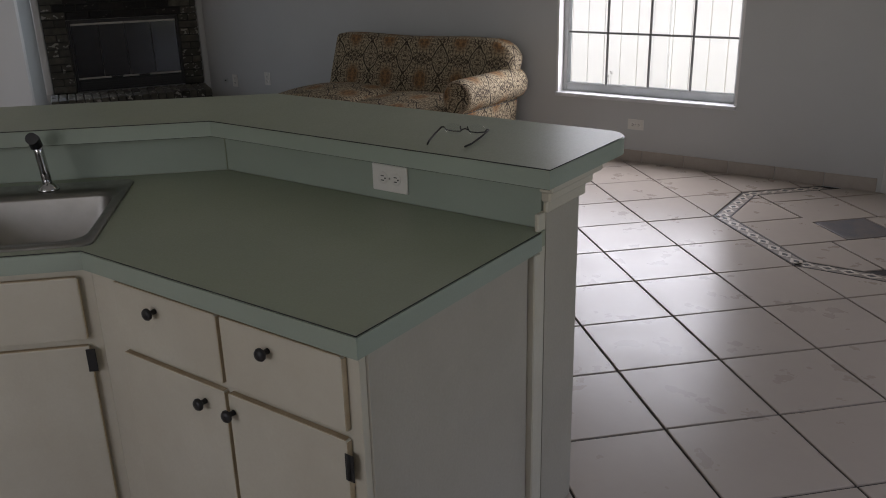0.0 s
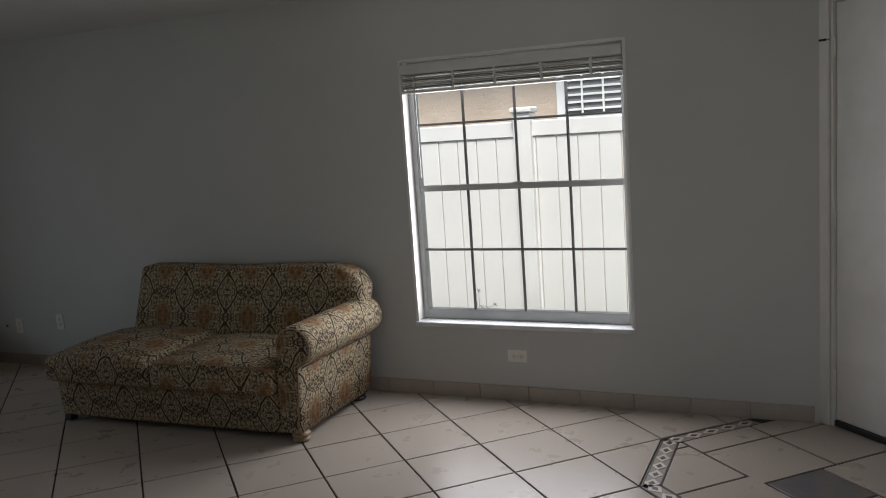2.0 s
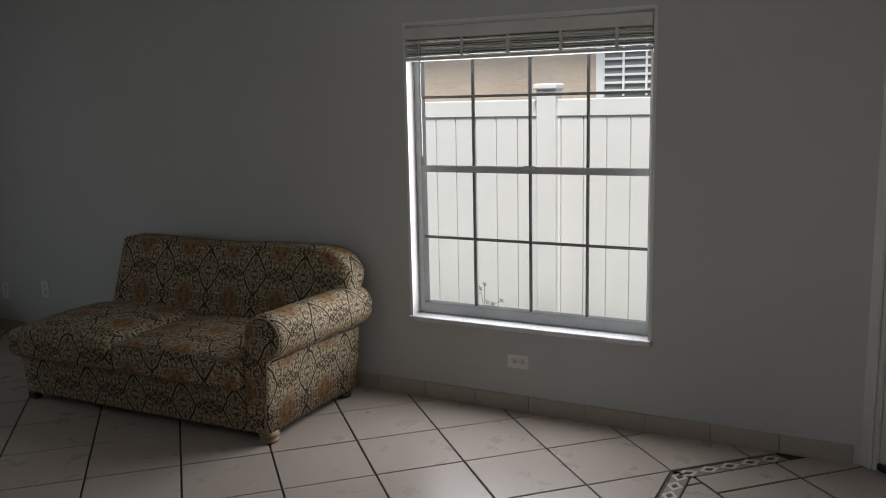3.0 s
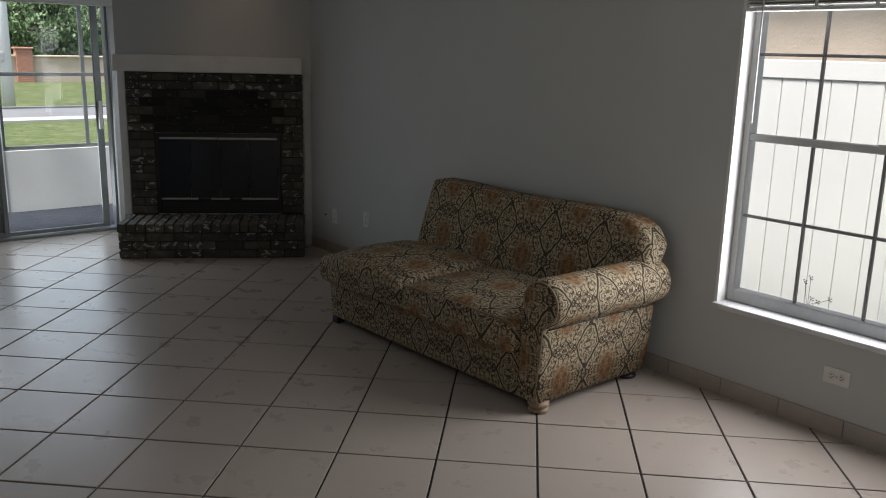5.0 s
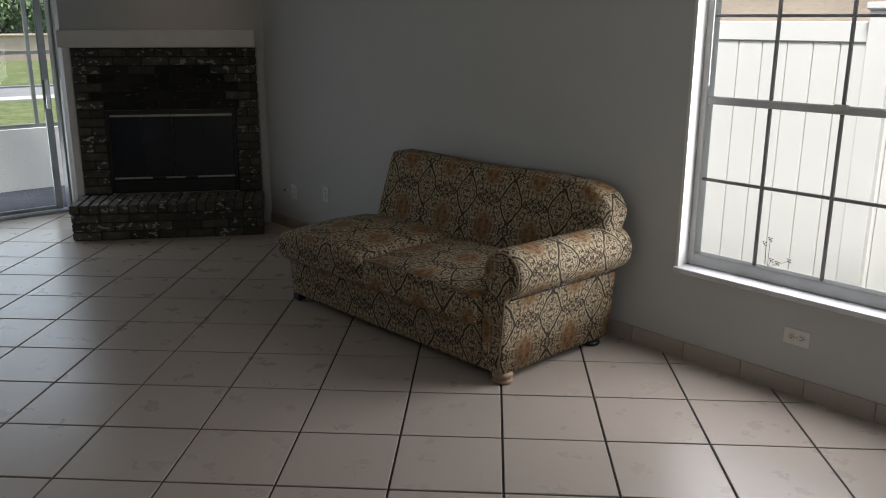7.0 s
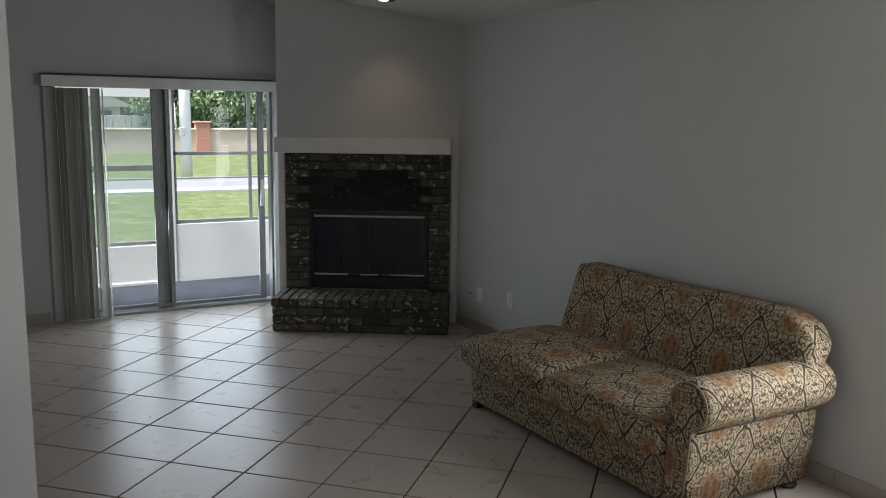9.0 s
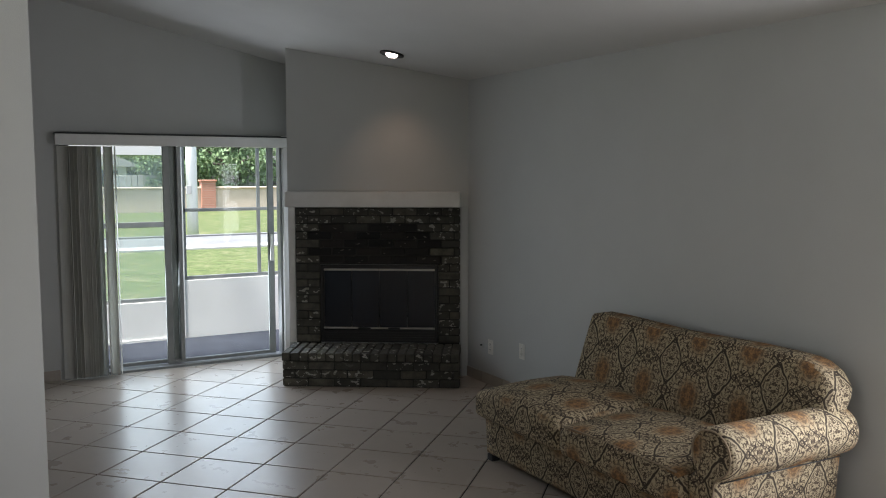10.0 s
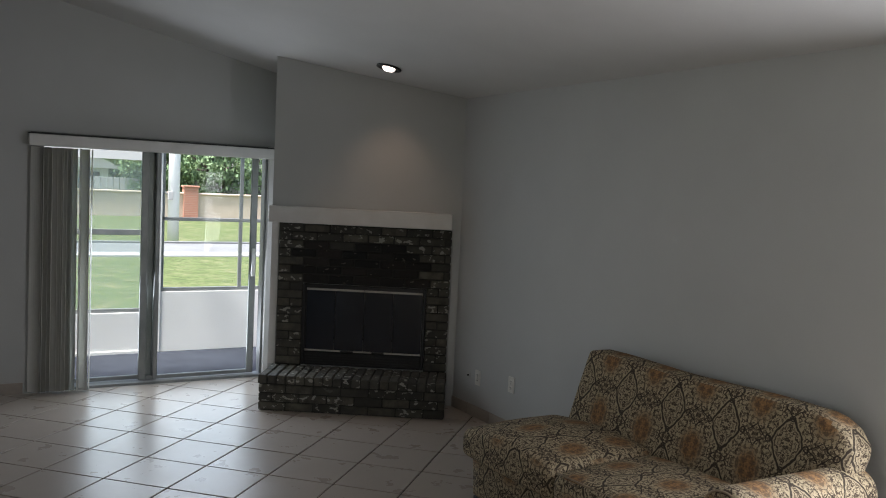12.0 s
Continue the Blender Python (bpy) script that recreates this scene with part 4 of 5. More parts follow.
pp += [(1.690, 0.003, 0.41), (1.680, 0.003, 0.25), (1.660, 0.003, 0.075)]
part("piping", tube(pp, 0.0045, 6), PIPING, arm_ob)
# seam where the roll meets the side panel
part("seam", tube([(1.702 + 0.0145 * t, 0.03 + 0.76 * t, 0.412 - 0.0105 * t) for t in (0, 0.25, 0.5, 0.75, 1)], 0.003, 6), BLACKLINE, arm_ob)


def bun():
    return lathe([(0.030, 0.0), (0.044, 0.004), (0.050, 0.014), (0.044, 0.024), (0.038, 0.030), (0.050, 0.040), (0.050, 0.054), (0.042, 0.066)], 20)


for x, y in ((1.638, 0.060), (1.62, 0.74), (0.06, 0.74)):
    front = y < 0.4
    f = part("foot", moved(bun(), Matrix.Diagonal((1, 1, 0.85, 1))), FOOTWOOD if front else BLACK, sofa, "worn pale wooden bun foot" if front else "dark bun foot")
    f.location = (x, y, 0)
f = part("foot", box(-0.02, 0.035, 0.03, 0.085, 0.0, 0.04, 0.006), BLACK, sofa, "black plastic foot")
part("dust_cover", box(0.03, 1.60, 0.06, 0.76, 0.044, 0.052), SLOT, sofa)

# ---- kitchen peninsula ----
PENINSULA = Matrix.Translation((1.152, -3.008, 0)) @ pose(0, 0, 0, 0, 0, -1.0) @ Matrix.Translation((-1.1, 3.0, 0))
CX1 = 2.135  # end of the worktop


def mitre(x, y, off):
    """The bend point of a line that runs along y = const and turns off at 45 degrees; off moves it away from the kitchen."""
    return (x - off * math.tan(math.radians(22.5)), y + off)


def band(y_near, y_far, x_end, length, corner_x, corner_y, z0, z1, round_far=0.0, bevel=0.0, end_in=0.0):
    """A bent counter-like slab between two parallel lines; corner is the near line's bend."""
    w = y_far - y_near
    a = (corner_x, corner_y)
    b = mitre(corner_x, corner_y, w)
    pts = [(x_end, corner_y)]
    if round_far > 0:
        r = round_far
        for k in range(9):
            t = math.radians(k * 90 / 8)
            pts.append((x_end - r + r * math.cos(t), corner_y + w - r + r * math.sin(t)))
    else:
        pts.append((x_end, corner_y + w))
    pts.append(b)
    pts.append((b[0] - length * R2, b[1] - length * R2))
    pts.append((a[0] - length * R2, a[1] - length * R2))
    pts.append(a)
    return prism(pts, z0, z1, bevel, 1)


ARM = 2.6
FRONT = -3.615
# worktop: top sheet and front edge
RUN = Matrix.Translation((1.300, FRONT, 0)) @ pose(0, 0, 0, 0, 0, 225)


def rrect(x0, x1, y0, y1, r, n=6):
    pts = []
    for cx, cy, s in ((x1 - r, y1 - r, 0), (x0 + r, y1 - r, 90), (x0 + r, y0 + r, 180), (x1 - r, y0 + r, 270)):
        for k in range(n + 1):
            t = math.radians(s + 90 * k / n)
            pts.append((cx + r * math.cos(t), cy + r * math.sin(t)))
    return pts


def pierced(outer, holes, z0, z1):
    """A slab over a plan outline with holes right through it."""
    bm = bmesh.new()
    for z in (z0, z1):
        edges = []
        for loop in [outer] + holes:
            vs = [bm.verts.new((x, y, z)) for x, y in loop]
            edges += [bm.edges.new((vs[i], vs[(i + 1) % len(vs)])) for i in range(len(vs))]
        bmesh.ops.triangle_fill(bm, use_beauty=True, use_dissolve=False, edges=edges)
    for loop in [outer] + holes:
        a = [bm.verts.new((x, y, z0)) for x, y in loop]
        b = [bm.verts.new((x, y, z1)) for x, y in loop]
        for i in range(len(a)):
            bm.faces.new((a[i], a[(i + 1) % len(a)], b[(i + 1) % len(a)], b[i]))
    bmesh.ops.remove_doubles(bm, verts=bm.verts[:], dist=1e-5)
    return bm


BOWLS = ((0.011, 0.396, -0.467, -0.068), (0.458, 0.826, -0.467, -0.068))
_holes = []
for x0, x1, y0, y1 in BOWLS:
    _holes.append([tuple((RUN @ Vector((x, y, 0)))[:2]) for x, y in rrect(x0 - 0.004, x1 + 0.004, y0 - 0.004, y1 + 0.004, 0.05)])
_m = mitre(1.300, FRONT, 0.687)
_outer = [(CX1, FRONT), (CX1, -2.928), _m, (_m[0] - R2 * ARM, _m[1] - R2 * ARM), (1.300 - R2 * ARM, FRONT - R2 * ARM), (1.300, FRONT)]
top = link_mesh("worktop", pierced(_outer, _holes, 0.818, 0.857), LAMINATE)
tagged(top, "dark green laminate worktop with pale green edges, bent at the sink", "worktop")
# edge strips, a dark seam above them
part("edge_strip", prism([(1.300, FRONT - 0.0035), (CX1 + 0.0035, FRONT - 0.0035), (CX1 + 0.0035, FRONT - 0.0005), (1.300, FRONT - 0.0005)], 0.811, 0.8545), LAMSIDE, top)
part("edge_strip", prism([(CX1 + 0.0005, FRONT), (CX1 + 0.0035, FRONT), (CX1 + 0.0035, -2.95), (CX1 + 0.0005, -2.95)], 0.811, 0.8545), LAMSIDE, top)
e0 = (1.300 - R2 * ARM, FRONT - R2 * ARM)
part("edge_strip", prism([(1.300, FRONT - 0.0005), (e0[0], e0[1] - 0.0005), (e0[0] + 0.0025, e0[1] - 0.003), (1.3025, FRONT - 0.0035)], 0.811, 0.8545), LAMSIDE, top)
part("seam", tube([(e0[0], e0[1], 0.8562), (1.300, FRONT, 0.8562), (CX1, FRONT, 0.8562), (CX1, -2.95, 0.8562)], 0.0013, 6), BLACKLINE, top)

# half wall behind the worktop, with its pale green splashback
half_wall = structure("wall_bar", band(-2.915, -2.745, 2.130, ARM, *mitre(1.300, FRONT, 0.70), 0.0, 0.984), ENDPANEL, "cream half wall under the breakfast bar, shade painted in")
_sa, _sb = mitre(1.300, FRONT, 0.689), mitre(1.300, FRONT, 0.6995)
splash = new("splashback")
part("panel", prism([(2.122, _sa[1]), (2.122, _sb[1]), _sb, _sa], 0.8575, 0.984), LAMSIDE, splash)
part("panel", prism([_sa, _sb, (_sb[0] - R2 * ARM, _sb[1] - R2 * ARM), (_sa[0] - R2 * ARM, _sa[1] - R2 * ARM)], 0.8575, 0.984), LAMSIDE, splash)
part("corner_bead", tube([(_sa[0] + 0.001, _sa[1] - 0.001, 0.858), (_sa[0] + 0.001, _sa[1] - 0.001, 0.983)], 0.002, 6), LAMINATE, splash)
tagged(splash, "pale green laminate splashback behind the worktop", "splashback")
# bar top
bx, by = 1.055, -3.005
bar = link_mesh("bar_top", band(by, -2.56, 2.186, ARM, bx, by, 0.985, 1.027, round_far=0.07), LAMINATE)
tagged(bar, "raised dark green laminate breakfast bar top with a rounded corner", "bar top")


def edge_line(z0, z1, mat, t=0.003):
    """A strip that follows the bar top's kitchen side and end."""
    pts = [(bx - R2 * ARM, by - R2 * ARM), (bx, by), (2.186, by)]
    r = 0.07
    arc = [(2.186 - r + r * math.cos(math.radians(k * 11.25)), -2.56 - r + r * math.sin(math.radians(k * 11.25))) for k in range(9)]
    line = pts + arc + [(mitre(bx, by, 0.445)), (mitre(bx, by, 0.445)[0] - R2 * ARM, mitre(bx, by, 0.445)[1] - R2 * ARM)]
    bm = bmesh.new()
    n = len(line)
    offs = []
    for i, p in enumerate(line):
        a, b = Vector(line[max(0, i - 1)]), Vector(line[min(n - 1, i + 1)])
        d = (b - a).normalized()
        offs.append((p[0] + d.y * t, p[1] - d.x * t))
    lo = [bm.verts.new((*p, z0)) for p in line]
    hi = [bm.verts.new((*p, z1)) for p in line]
    lo2 = [bm.verts.new((*p, z0)) for p in offs]
    hi2 = [bm.verts.new((*p, z1)) for p in offs]
    for i in range(n - 1):
        bm.faces.new((lo2[i], lo2[i + 1], hi2[i + 1], hi2[i]))
        bm.faces.new((hi[i], hi2[i], hi2[i + 1], hi[i + 1]))
        bm.faces.new((lo[i], lo[i + 1], lo2[i + 1], lo2[i]))
    part("edge_strip", bm, mat, bar)


edge_line(0.982, 1.0245, LAMSIDE)
part("seam", tube([(bx - R2 * ARM, by - R2 * ARM, 1.0265), (bx, by, 1.0265), (2.186, by, 1.0265), (2.186, -2.64, 1.0265)], 0.0013, 6), BLACKLINE, bar)
# Dark tube paints the shade that the bar's overhang casts below its edge.
part("shadow_gap", tube([(bx - R2 * ARM, by - R2 * ARM, 0.9815), (bx, by, 0.9815), (2.186, by, 0.9815)], 0.0013, 6), BLACKLINE, bar)
# stepped moulding under the bar's end
mould = link_mesh("moulding", box(2.1305, 2.144, -2.935, -2.735, 0.90, 0.93, 0.004, 1), CREAM)
tagged(mould, "cream stepped moulding under the bar end", "trim", kind="structure")
part("step", box(2.1305, 2.154, -2.945, -2.715, 0.93, 0.955, 0.004, 1), CREAM, mould)
part("step", box(2.1305, 2.168, -2.955, -2.690, 0.955, 0.9845, 0.004, 1), CREAM, mould)
part("step", box(2.0, 2.130, -2.744, -2.715, 0.93, 0.9845, 0.004, 1), CREAM, mould)

# base cabinet along the straight run
cab = thing("base_cabinet", "cream painted base cabinet with two drawers and two doors", "cabinet")
FX = FRONT + 0.022
part("body", prism([(1.2912, FX), (2.118, FX), (2.118, -2.917), (1.012, -2.917)], 0.0, 0.64), CREAM, cab)
part("face_frame", prism([(1.2912, FX), (2.118, FX), (2.118, FX + 0.018), (1.284, FX + 0.018)], 0.6402, 0.810), CREAM, cab)
# same cream as the doors, its shade put into the darker colour
part("end_panel", box(2.112, 2.124, FX + 0.0185, -2.990, 0.0, 0.808, 0.001, 1), ENDPANEL, cab, "cream end panel with its shade painted in")
part("corner_post", box(2.1185, 2.140, -2.985, -2.955, 0.0, 0.808, 0.003, 1), CREAM, cab)
part("corner_post", box(2.1185, 2.1295, -2.953, -2.916, 0.0, 0.90, 0.003, 1), CREAM, cab)


def knob(y, x, z, parent, turn=0):
    part("knob", lathe([(0.0065, 0), (0.0055, 0.009), (0.0075, 0.014), (0.0135, 0.0175), (0.0143, 0.0215), (0.0115, 0.0265), (0.0035, 0.028)], 16, m=pose(x, y, z, 90, 0, 0)), BLACK, parent, "black metal knob")


def front_panel(name, x0, x1, z0, z1):
    p = part(name, box(x0, x1, FX - 0.016, FX - 0.0006, z0, z1, 0.003, 2), CREAM, cab)
    # the tan top strip paints the brown shadow line of the upper edge
    part("worn_edge", box(x0 + 0.004, x1 - 0.004, FX - 0.0145, FX - 0.002, z1 - 0.0015, z1 + 0.0012), EDGETAN, p)
    part("worn_edge", box(x1 - 0.0015, x1 + 0.0012, FX - 0.0145, FX - 0.002, z0 + 0.004, z1 - 0.004), EDGETAN, p)
    return p


for x0, x1 in ((1.395, 1.743), (1.755, 2.088)):
    d = front_panel("drawer", x0, x1, 0.640, 0.799)
    knob(FX - 0.016, (x0 + x1) / 2 - 0.027, 0.760, d)
    dd = front_panel("door", x0, x1, 0.10, 0.622)
    knob(FX - 0.016, x1 - 0.064 if x0 < 1.5 else x0 + 0.014, 0.581, dd)
    hx = x0 - 0.008 if x0 < 1.5 else x1 + 0.004
    for z in (0.566, 0.17) if x0 > 1.5 else ():
        h = box(hx - 0.009, hx + 0.013, FX - 0.019, FX - 0.0165, z - 0.03, z + 0.03, 0.001, 1)
        lathe([(0.0045, 0), (0.0045, 0.05), (0.002, 0.056)], 8, h, pose(hx + 0.001, FX - 0.019, z - 0.026))
        part("hinge", h, BLACK, dd, "black butterfly hinge")
# dark sheet on the flat face paints the shade of a toe kick gap
part("toe_kick", box(1.33, 2.10, FX - 0.0005, FX + 0.002, 0.0, 0.09), SLOT, cab)

# sink cabinet on the angled run; local x along the run away from the bend
sink_cab = thing("sink_cabinet", "cream painted sink base cabinet with a black hinge", "cabinet", RUN)
part("body", prism([(-0.0088, -0.022), (2.3, -0.022), (2.3, -0.69), (-0.2855, -0.69)], 0.0, 0.64), CREAM, sink_cab)
part("face_frame", prism([(-0.0088, -0.022), (2.3, -0.022), (2.3, -0.040), (-0.0163, -0.040)], 0.6402, 0.810), CREAM, sink_cab)


def run_panel(name, x0, x1, z0, z1):
    p = part(name, box(x0, x1, -0.0214, -0.006, z0, z1, 0.003, 2), CREAM, sink_cab)
    part("worn_edge", box(x0 - 0.0012, x0 + 0.0015, -0.019, -0.0075, z0 + 0.004, z1 - 0.004), EDGETAN, p)
    # top strip: shadow line put into the colour, as on the drawers
    part("worn_edge", box(x0 + 0.004, x1 - 0.004, -0.019, -0.0075, z1 - 0.0015, z1 + 0.0012), EDGETAN, p)
    return p


for a in (0.022, 0.577, 1.127):
    run_panel("false_front", a, a + 0.53, 0.630, 0.789)
    sd = run_panel("door", a, a + 0.53, 0.10, 0.612)
    h = box(a - 0.013, a + 0.009, -0.0055, -0.003, 0.545, 0.605, 0.001, 1)
    part("hinge", h, BLACK, sd, "black butterfly hinge")

# sink set in the angled run
sink = thing("sink", "stainless steel drop-in kitchen sink", "sink", RUN @ pose(0, 0, 0.857))


def sink_bowl(x0, x1, y0, y1):
    """Rim and bowl as one pressed sheet."""
    bm = bmesh.new()
    loops = [(rrect(x0 - 0.03, x1 + 0.03, y0 - 0.155, y1 + 0.04, 0.025), 0.0045), (rrect(x0 - 0.027, x1 + 0.027, y0 - 0.152, y1 + 0.037, 0.024), 0.0075), (rrect(x0 - 0.004, x1 + 0.004, y0 - 0.004, y1 + 0.004, 0.055), 0.006), (rrect(x0, x1, y0, y1, 0.05), 0.000), (rrect(x0 + 0.012, x1 - 0.012, y0 + 0.012, y1 - 0.012, 0.05), -0.13), (rrect(x0 + 0.05, x1 - 0.05, y0 + 0.05, y1 - 0.05, 0.04), -0.165)]
    rings = [[bm.verts.new((x, y, z)) for x, y in pts] for pts, z in loops]
    n = len(rings[0])
    for a, b in zip(rings, rings[1:]):
        for k in range(n):
            f = bm.faces.new((a[k], a[(k + 1) % n], b[(k + 1) % n], b[k]))
            f.smooth = True
    bm.faces.new(rings[-1])
    low = [bm.verts.new((x, y, 0.0005)) for x, y in loops[0][0]]
    for k in range(n):
        bm.faces.new((low[k], low[(k + 1) % n], rings[0][(k + 1) % n], rings[0][k]))
    return bm


for b4 in BOWLS:
    part("bowl", sink_bowl(*b4), STEEL, sink)
part("drain", lathe([(0.04, -0.164), (0.04, -0.160), (0.028, -0.161), (0.02, -0.163)], 18, m=pose(0.205, -0.265, 0)), CHROME, sink)
tap = thing("faucet", "chrome kitchen faucet with a dark spout head", "faucet", RUN @ pose(0.206, -0.549, 0.8645))
part("base_plate", lathe([(0.030, 0), (0.030, 0.006), (0.022, 0.014), (0.018, 0.02)], 20), CHROME, tap)
part("spout", tube([(0, 0, 0.015), (0.002, 0.001, 0.06), (0.006, 0.003, 0.11), (0.009, 0.006, 0.135)], 0.013, 14), CHROME, tap)
part("spray_head", tube([(0.009, 0.004, 0.128), (0.012, 0.012, 0.150), (0.013, 0.026, 0.156)], 0.017, 14), BLACK, tap, "black spray head")


for ob in (top, half_wall, splash, bar, mould, cab, sink_cab, sink, tap):
    ob.matrix_world = PENINSULA @ ob.matrix_world


# ---- outlets ----
def outlet(m, wide, label="ivory double outlet plate on the wall"):
    """A plate with two sockets; wide lays it on its side."""
    t = thing("outlet", label, "outlet", m, "wall outlets")
    w, h = (0.118, 0.074) if wide else (0.072, 0.116)
    part("plate", box(-w / 2, w / 2, -0.006, 0.0, -h / 2, h / 2, 0.003, 2), PLATE, t)
    for s in (-1, 1):
        ox, oz = (s * 0.022, 0) if wide else (0, s * 0.022)
        sock = part("socket", moved(lathe([(0.0165, 0), (0.0165, 0.0015), (0.015, 0.0025)], 16), pose(ox, -0.006, oz, 90)), PLATE, t)
        for dx in (-0.006, 0.006):
            b = box(-0.0012, 0.0012, -0.0095, -0.0083, -0.005, 0.005) if not wide else box(-0.005, 0.005, -0.0095, -0.0083, -0.0012, 0.0012)
            part("slot", moved(b, pose(ox + (0 if wide else dx), 0, oz + (dx if wide else 0.003))), SLOT, sock)
        part("slot", moved(lathe([(0.0024, 0), (0.0024, 0.0012)], 8), pose(ox + (0.009 if wide else 0), -0.0083, oz - (0 if wide else 0.009), 90)), SLOT, sock)
    part("screw", moved(lathe([(0.003, 0), (0.002, 0.001)], 8), pose(0, -0.006, 0, 90)), STEEL, t)
    return t


outlet(pose(0.845, YW, 0.268), True)
outlet(PENINSULA @ pose(1.667, -2.9265, 0.919), True, "ivory double outlet plate on the green splashback")
outlet(pose(-3.217, YW, 0.304), False)
outlet(pose(-2.778, YW, 0.350), False)
jack = thing("wall_jack", "small ivory cable jack plate on the wall", "outlet", pose(-3.345, YW, 0.30))
part("plate", box(-0.022, 0.022, -0.005, 0, -0.022, 0.022, 0.003, 2), WALL, jack)
part("plug", moved(lathe([(0.006, 0), (0.006, 0.012), (0.003, 0.014)], 10), pose(0, -0.005, 0, 90)), SLOT, jack)

# ---- spectacles on the bar ----
spec = thing("eyeglasses", "thin black wire eyeglasses lying on the bar top", "eyeglasses", pose(1.882, -2.827, 1.028, 0, 0, 12))
for s in (-1, 1):
    part("brow_bar", tube([(s * 0.060, 0, 0.020), (s * 0.054, 0, 0.013), (s * 0.034, 0, 0.010), (s * 0.014, 0, 0.011), (s * 0.008, 0, 0.016)], 0.0017, 6), BLACK, spec)
    part("nose_pad", tube([(s * 0.010, 0, 0.014), (s * 0.011, -0.008, 0.02), (s * 0.010, -0.010, 0.027)], 0.0016, 6), BLACK, spec)
    part("temple", tube([(s * 0.060, 0, 0.020), (s * 0.066, -0.004, 0.020), (s * 0.064, -0.05, 0.013), (s * 0.058, -0.105, 0.006), (s * 0.05, -0.135, 0.004)], 0.0024, 6), BLACK, spec)
    ln = part("lens", lathe([(0.0245, 0), (0.0245, 0.0012)], 20, m=pose(s * 0.033, 0.0006, 0.0165, 90) @ Matrix.Diagonal((1, 0.62, 1, 1))), LENS, spec)
    ln.visible_shadow = False
part("bridge", tube([(-0.008, 0, 0.016), (0, -0.001, 0.019), (0.008, 0, 0.016)], 0.0018, 6), BLACK, spec)

# ---- recessed lamp over the fireplace ----
LX, LY = -3.49, 0.25
lz = roof(LY)
tilt = math.degrees(math.atan(0.21))
lamp = thing("recessed_light", "round recessed ceiling light with a dark trim ring, lit", "ceiling light", pose(LX, LY, lz, -tilt))
part("trim_ring", lathe([(0.078, 0.0), (0.092, -0.001), (0.092, -0.010), (0.078, -0.014), (0.062, -0.008), (0.046, -0.003)], 28), BLACK, lamp)
part("bulb", lathe([(0.045, 0.0), (0.048, -0.012), (0.035, -0.026), (0.012, -0.030)], 22), emitter("lamp_glow", (1.0, 0.84, 0.72), 1.6), lamp)
spot = new("fireplace_spot", bpy.data.lights.new("fireplace_spot", "SPOT"))
spot.data.energy, spot.data.color, spot.data.spot_size, spot.data.spot_blend, spot.data.shadow_soft_size = 1.8, (1.0, 0.66, 0.42), radians(80), 1.0, 0.06
spot.matrix_world = look((LX, LY, lz - 0.06), (LX - 0.45, LY + 0.28, 0.9))

# ---- outside: ground, porch, fence, street ----
GZ = -0.12
gr = bmesh.new()
for p in ((-400, -400), (400, -400), (400, 400), (-400, 400)):
    gr.verts.new((*p, GZ - 0.1))
gr.faces.new(gr.verts[:])
tagged(link_mesh("ground", gr, GROUND), "green lawn reaching to the horizon", "ground", kind="structure")

PX = -6.55  # inner face of the porch's low wall
porch = thing("porch", "screened porch with white low panels and aluminium screen frames", "porch", kind="structure")
part("porch_floor", box(PX - 0.15, XS - 0.15, -4.2, 2.2, GZ - 0.05, -0.045), PORCHFLOOR, porch, "blue-grey carpeted porch floor")
part("low_wall", box(PX - 0.06, PX, -0.68, 2.2, -0.045, 0.56, 0.003, 1), PORCHWALL, porch)
part("low_wall", box(PX - 0.06, PX, -4.2, -0.805, -0.045, 0.36, 0.003, 1), PORCHWALL, porch)
part("wall_foot", box(PX - 0.05, PX + 0.012, -4.2, -0.83, -0.045, -0.02), PORCHWALL, porch)
part("post", box(PX - 0.07, PX + 0.01, -0.805, -0.68, -0.045, 2.2, 0.004, 1), PORCHWALL, porch)
part("roof_beam", box(PX - 0.09, PX + 0.03, -0.809, 2.2, 2.02, 2.25), PORCHWALL, porch)
part("roof_beam", box(PX - 0.09, PX + 0.03, -4.2, -0.81, 1.85, 2.25), PORCHWALL, porch)
for yy in (-4.1, -2.6, -0.9, 0.7, 2.1):
    part("rafter", box(PX - 0.05, XS - 0.151, yy, yy + 0.05, 2.25, 2.33), ALU, porch)
for y0, y1, z0, z1 in ((-0.68, 2.2, 0.56, 0.60), (-0.68, 2.2, 1.27, 1.305), (-4.2, -0.805, 0.36, 0.40), (-4.2, -0.805, 1.12, 1.175), (0.10, 0.135, 0.60, 1.27), (-0.677, -0.652, 0.60, 2.02), (-0.845, -0.807, 0.40, 1.85), (0.10, 0.135, 1.305, 2.02)):
    part("screen_bar", box(PX - 0.045, PX - 0.015, y0, y1, z0, z1, 0.002, 1), ALU, porch)
for y0, y1, z0, z1 in ((-4.2, -0.845, 0.40, 1.12), (-4.2, -0.845, 1.175, 1.85)):
    sc = part("screen", box(PX - 0.032, PX - 0.030, y0, y1, z0, z1), SCREEN, porch)
    sc.visible_shadow = False

# side yard: white vinyl fence and the next house
FNY = 2.35
fence = thing("fence", "tall white vinyl privacy fence beside the house", "fence")
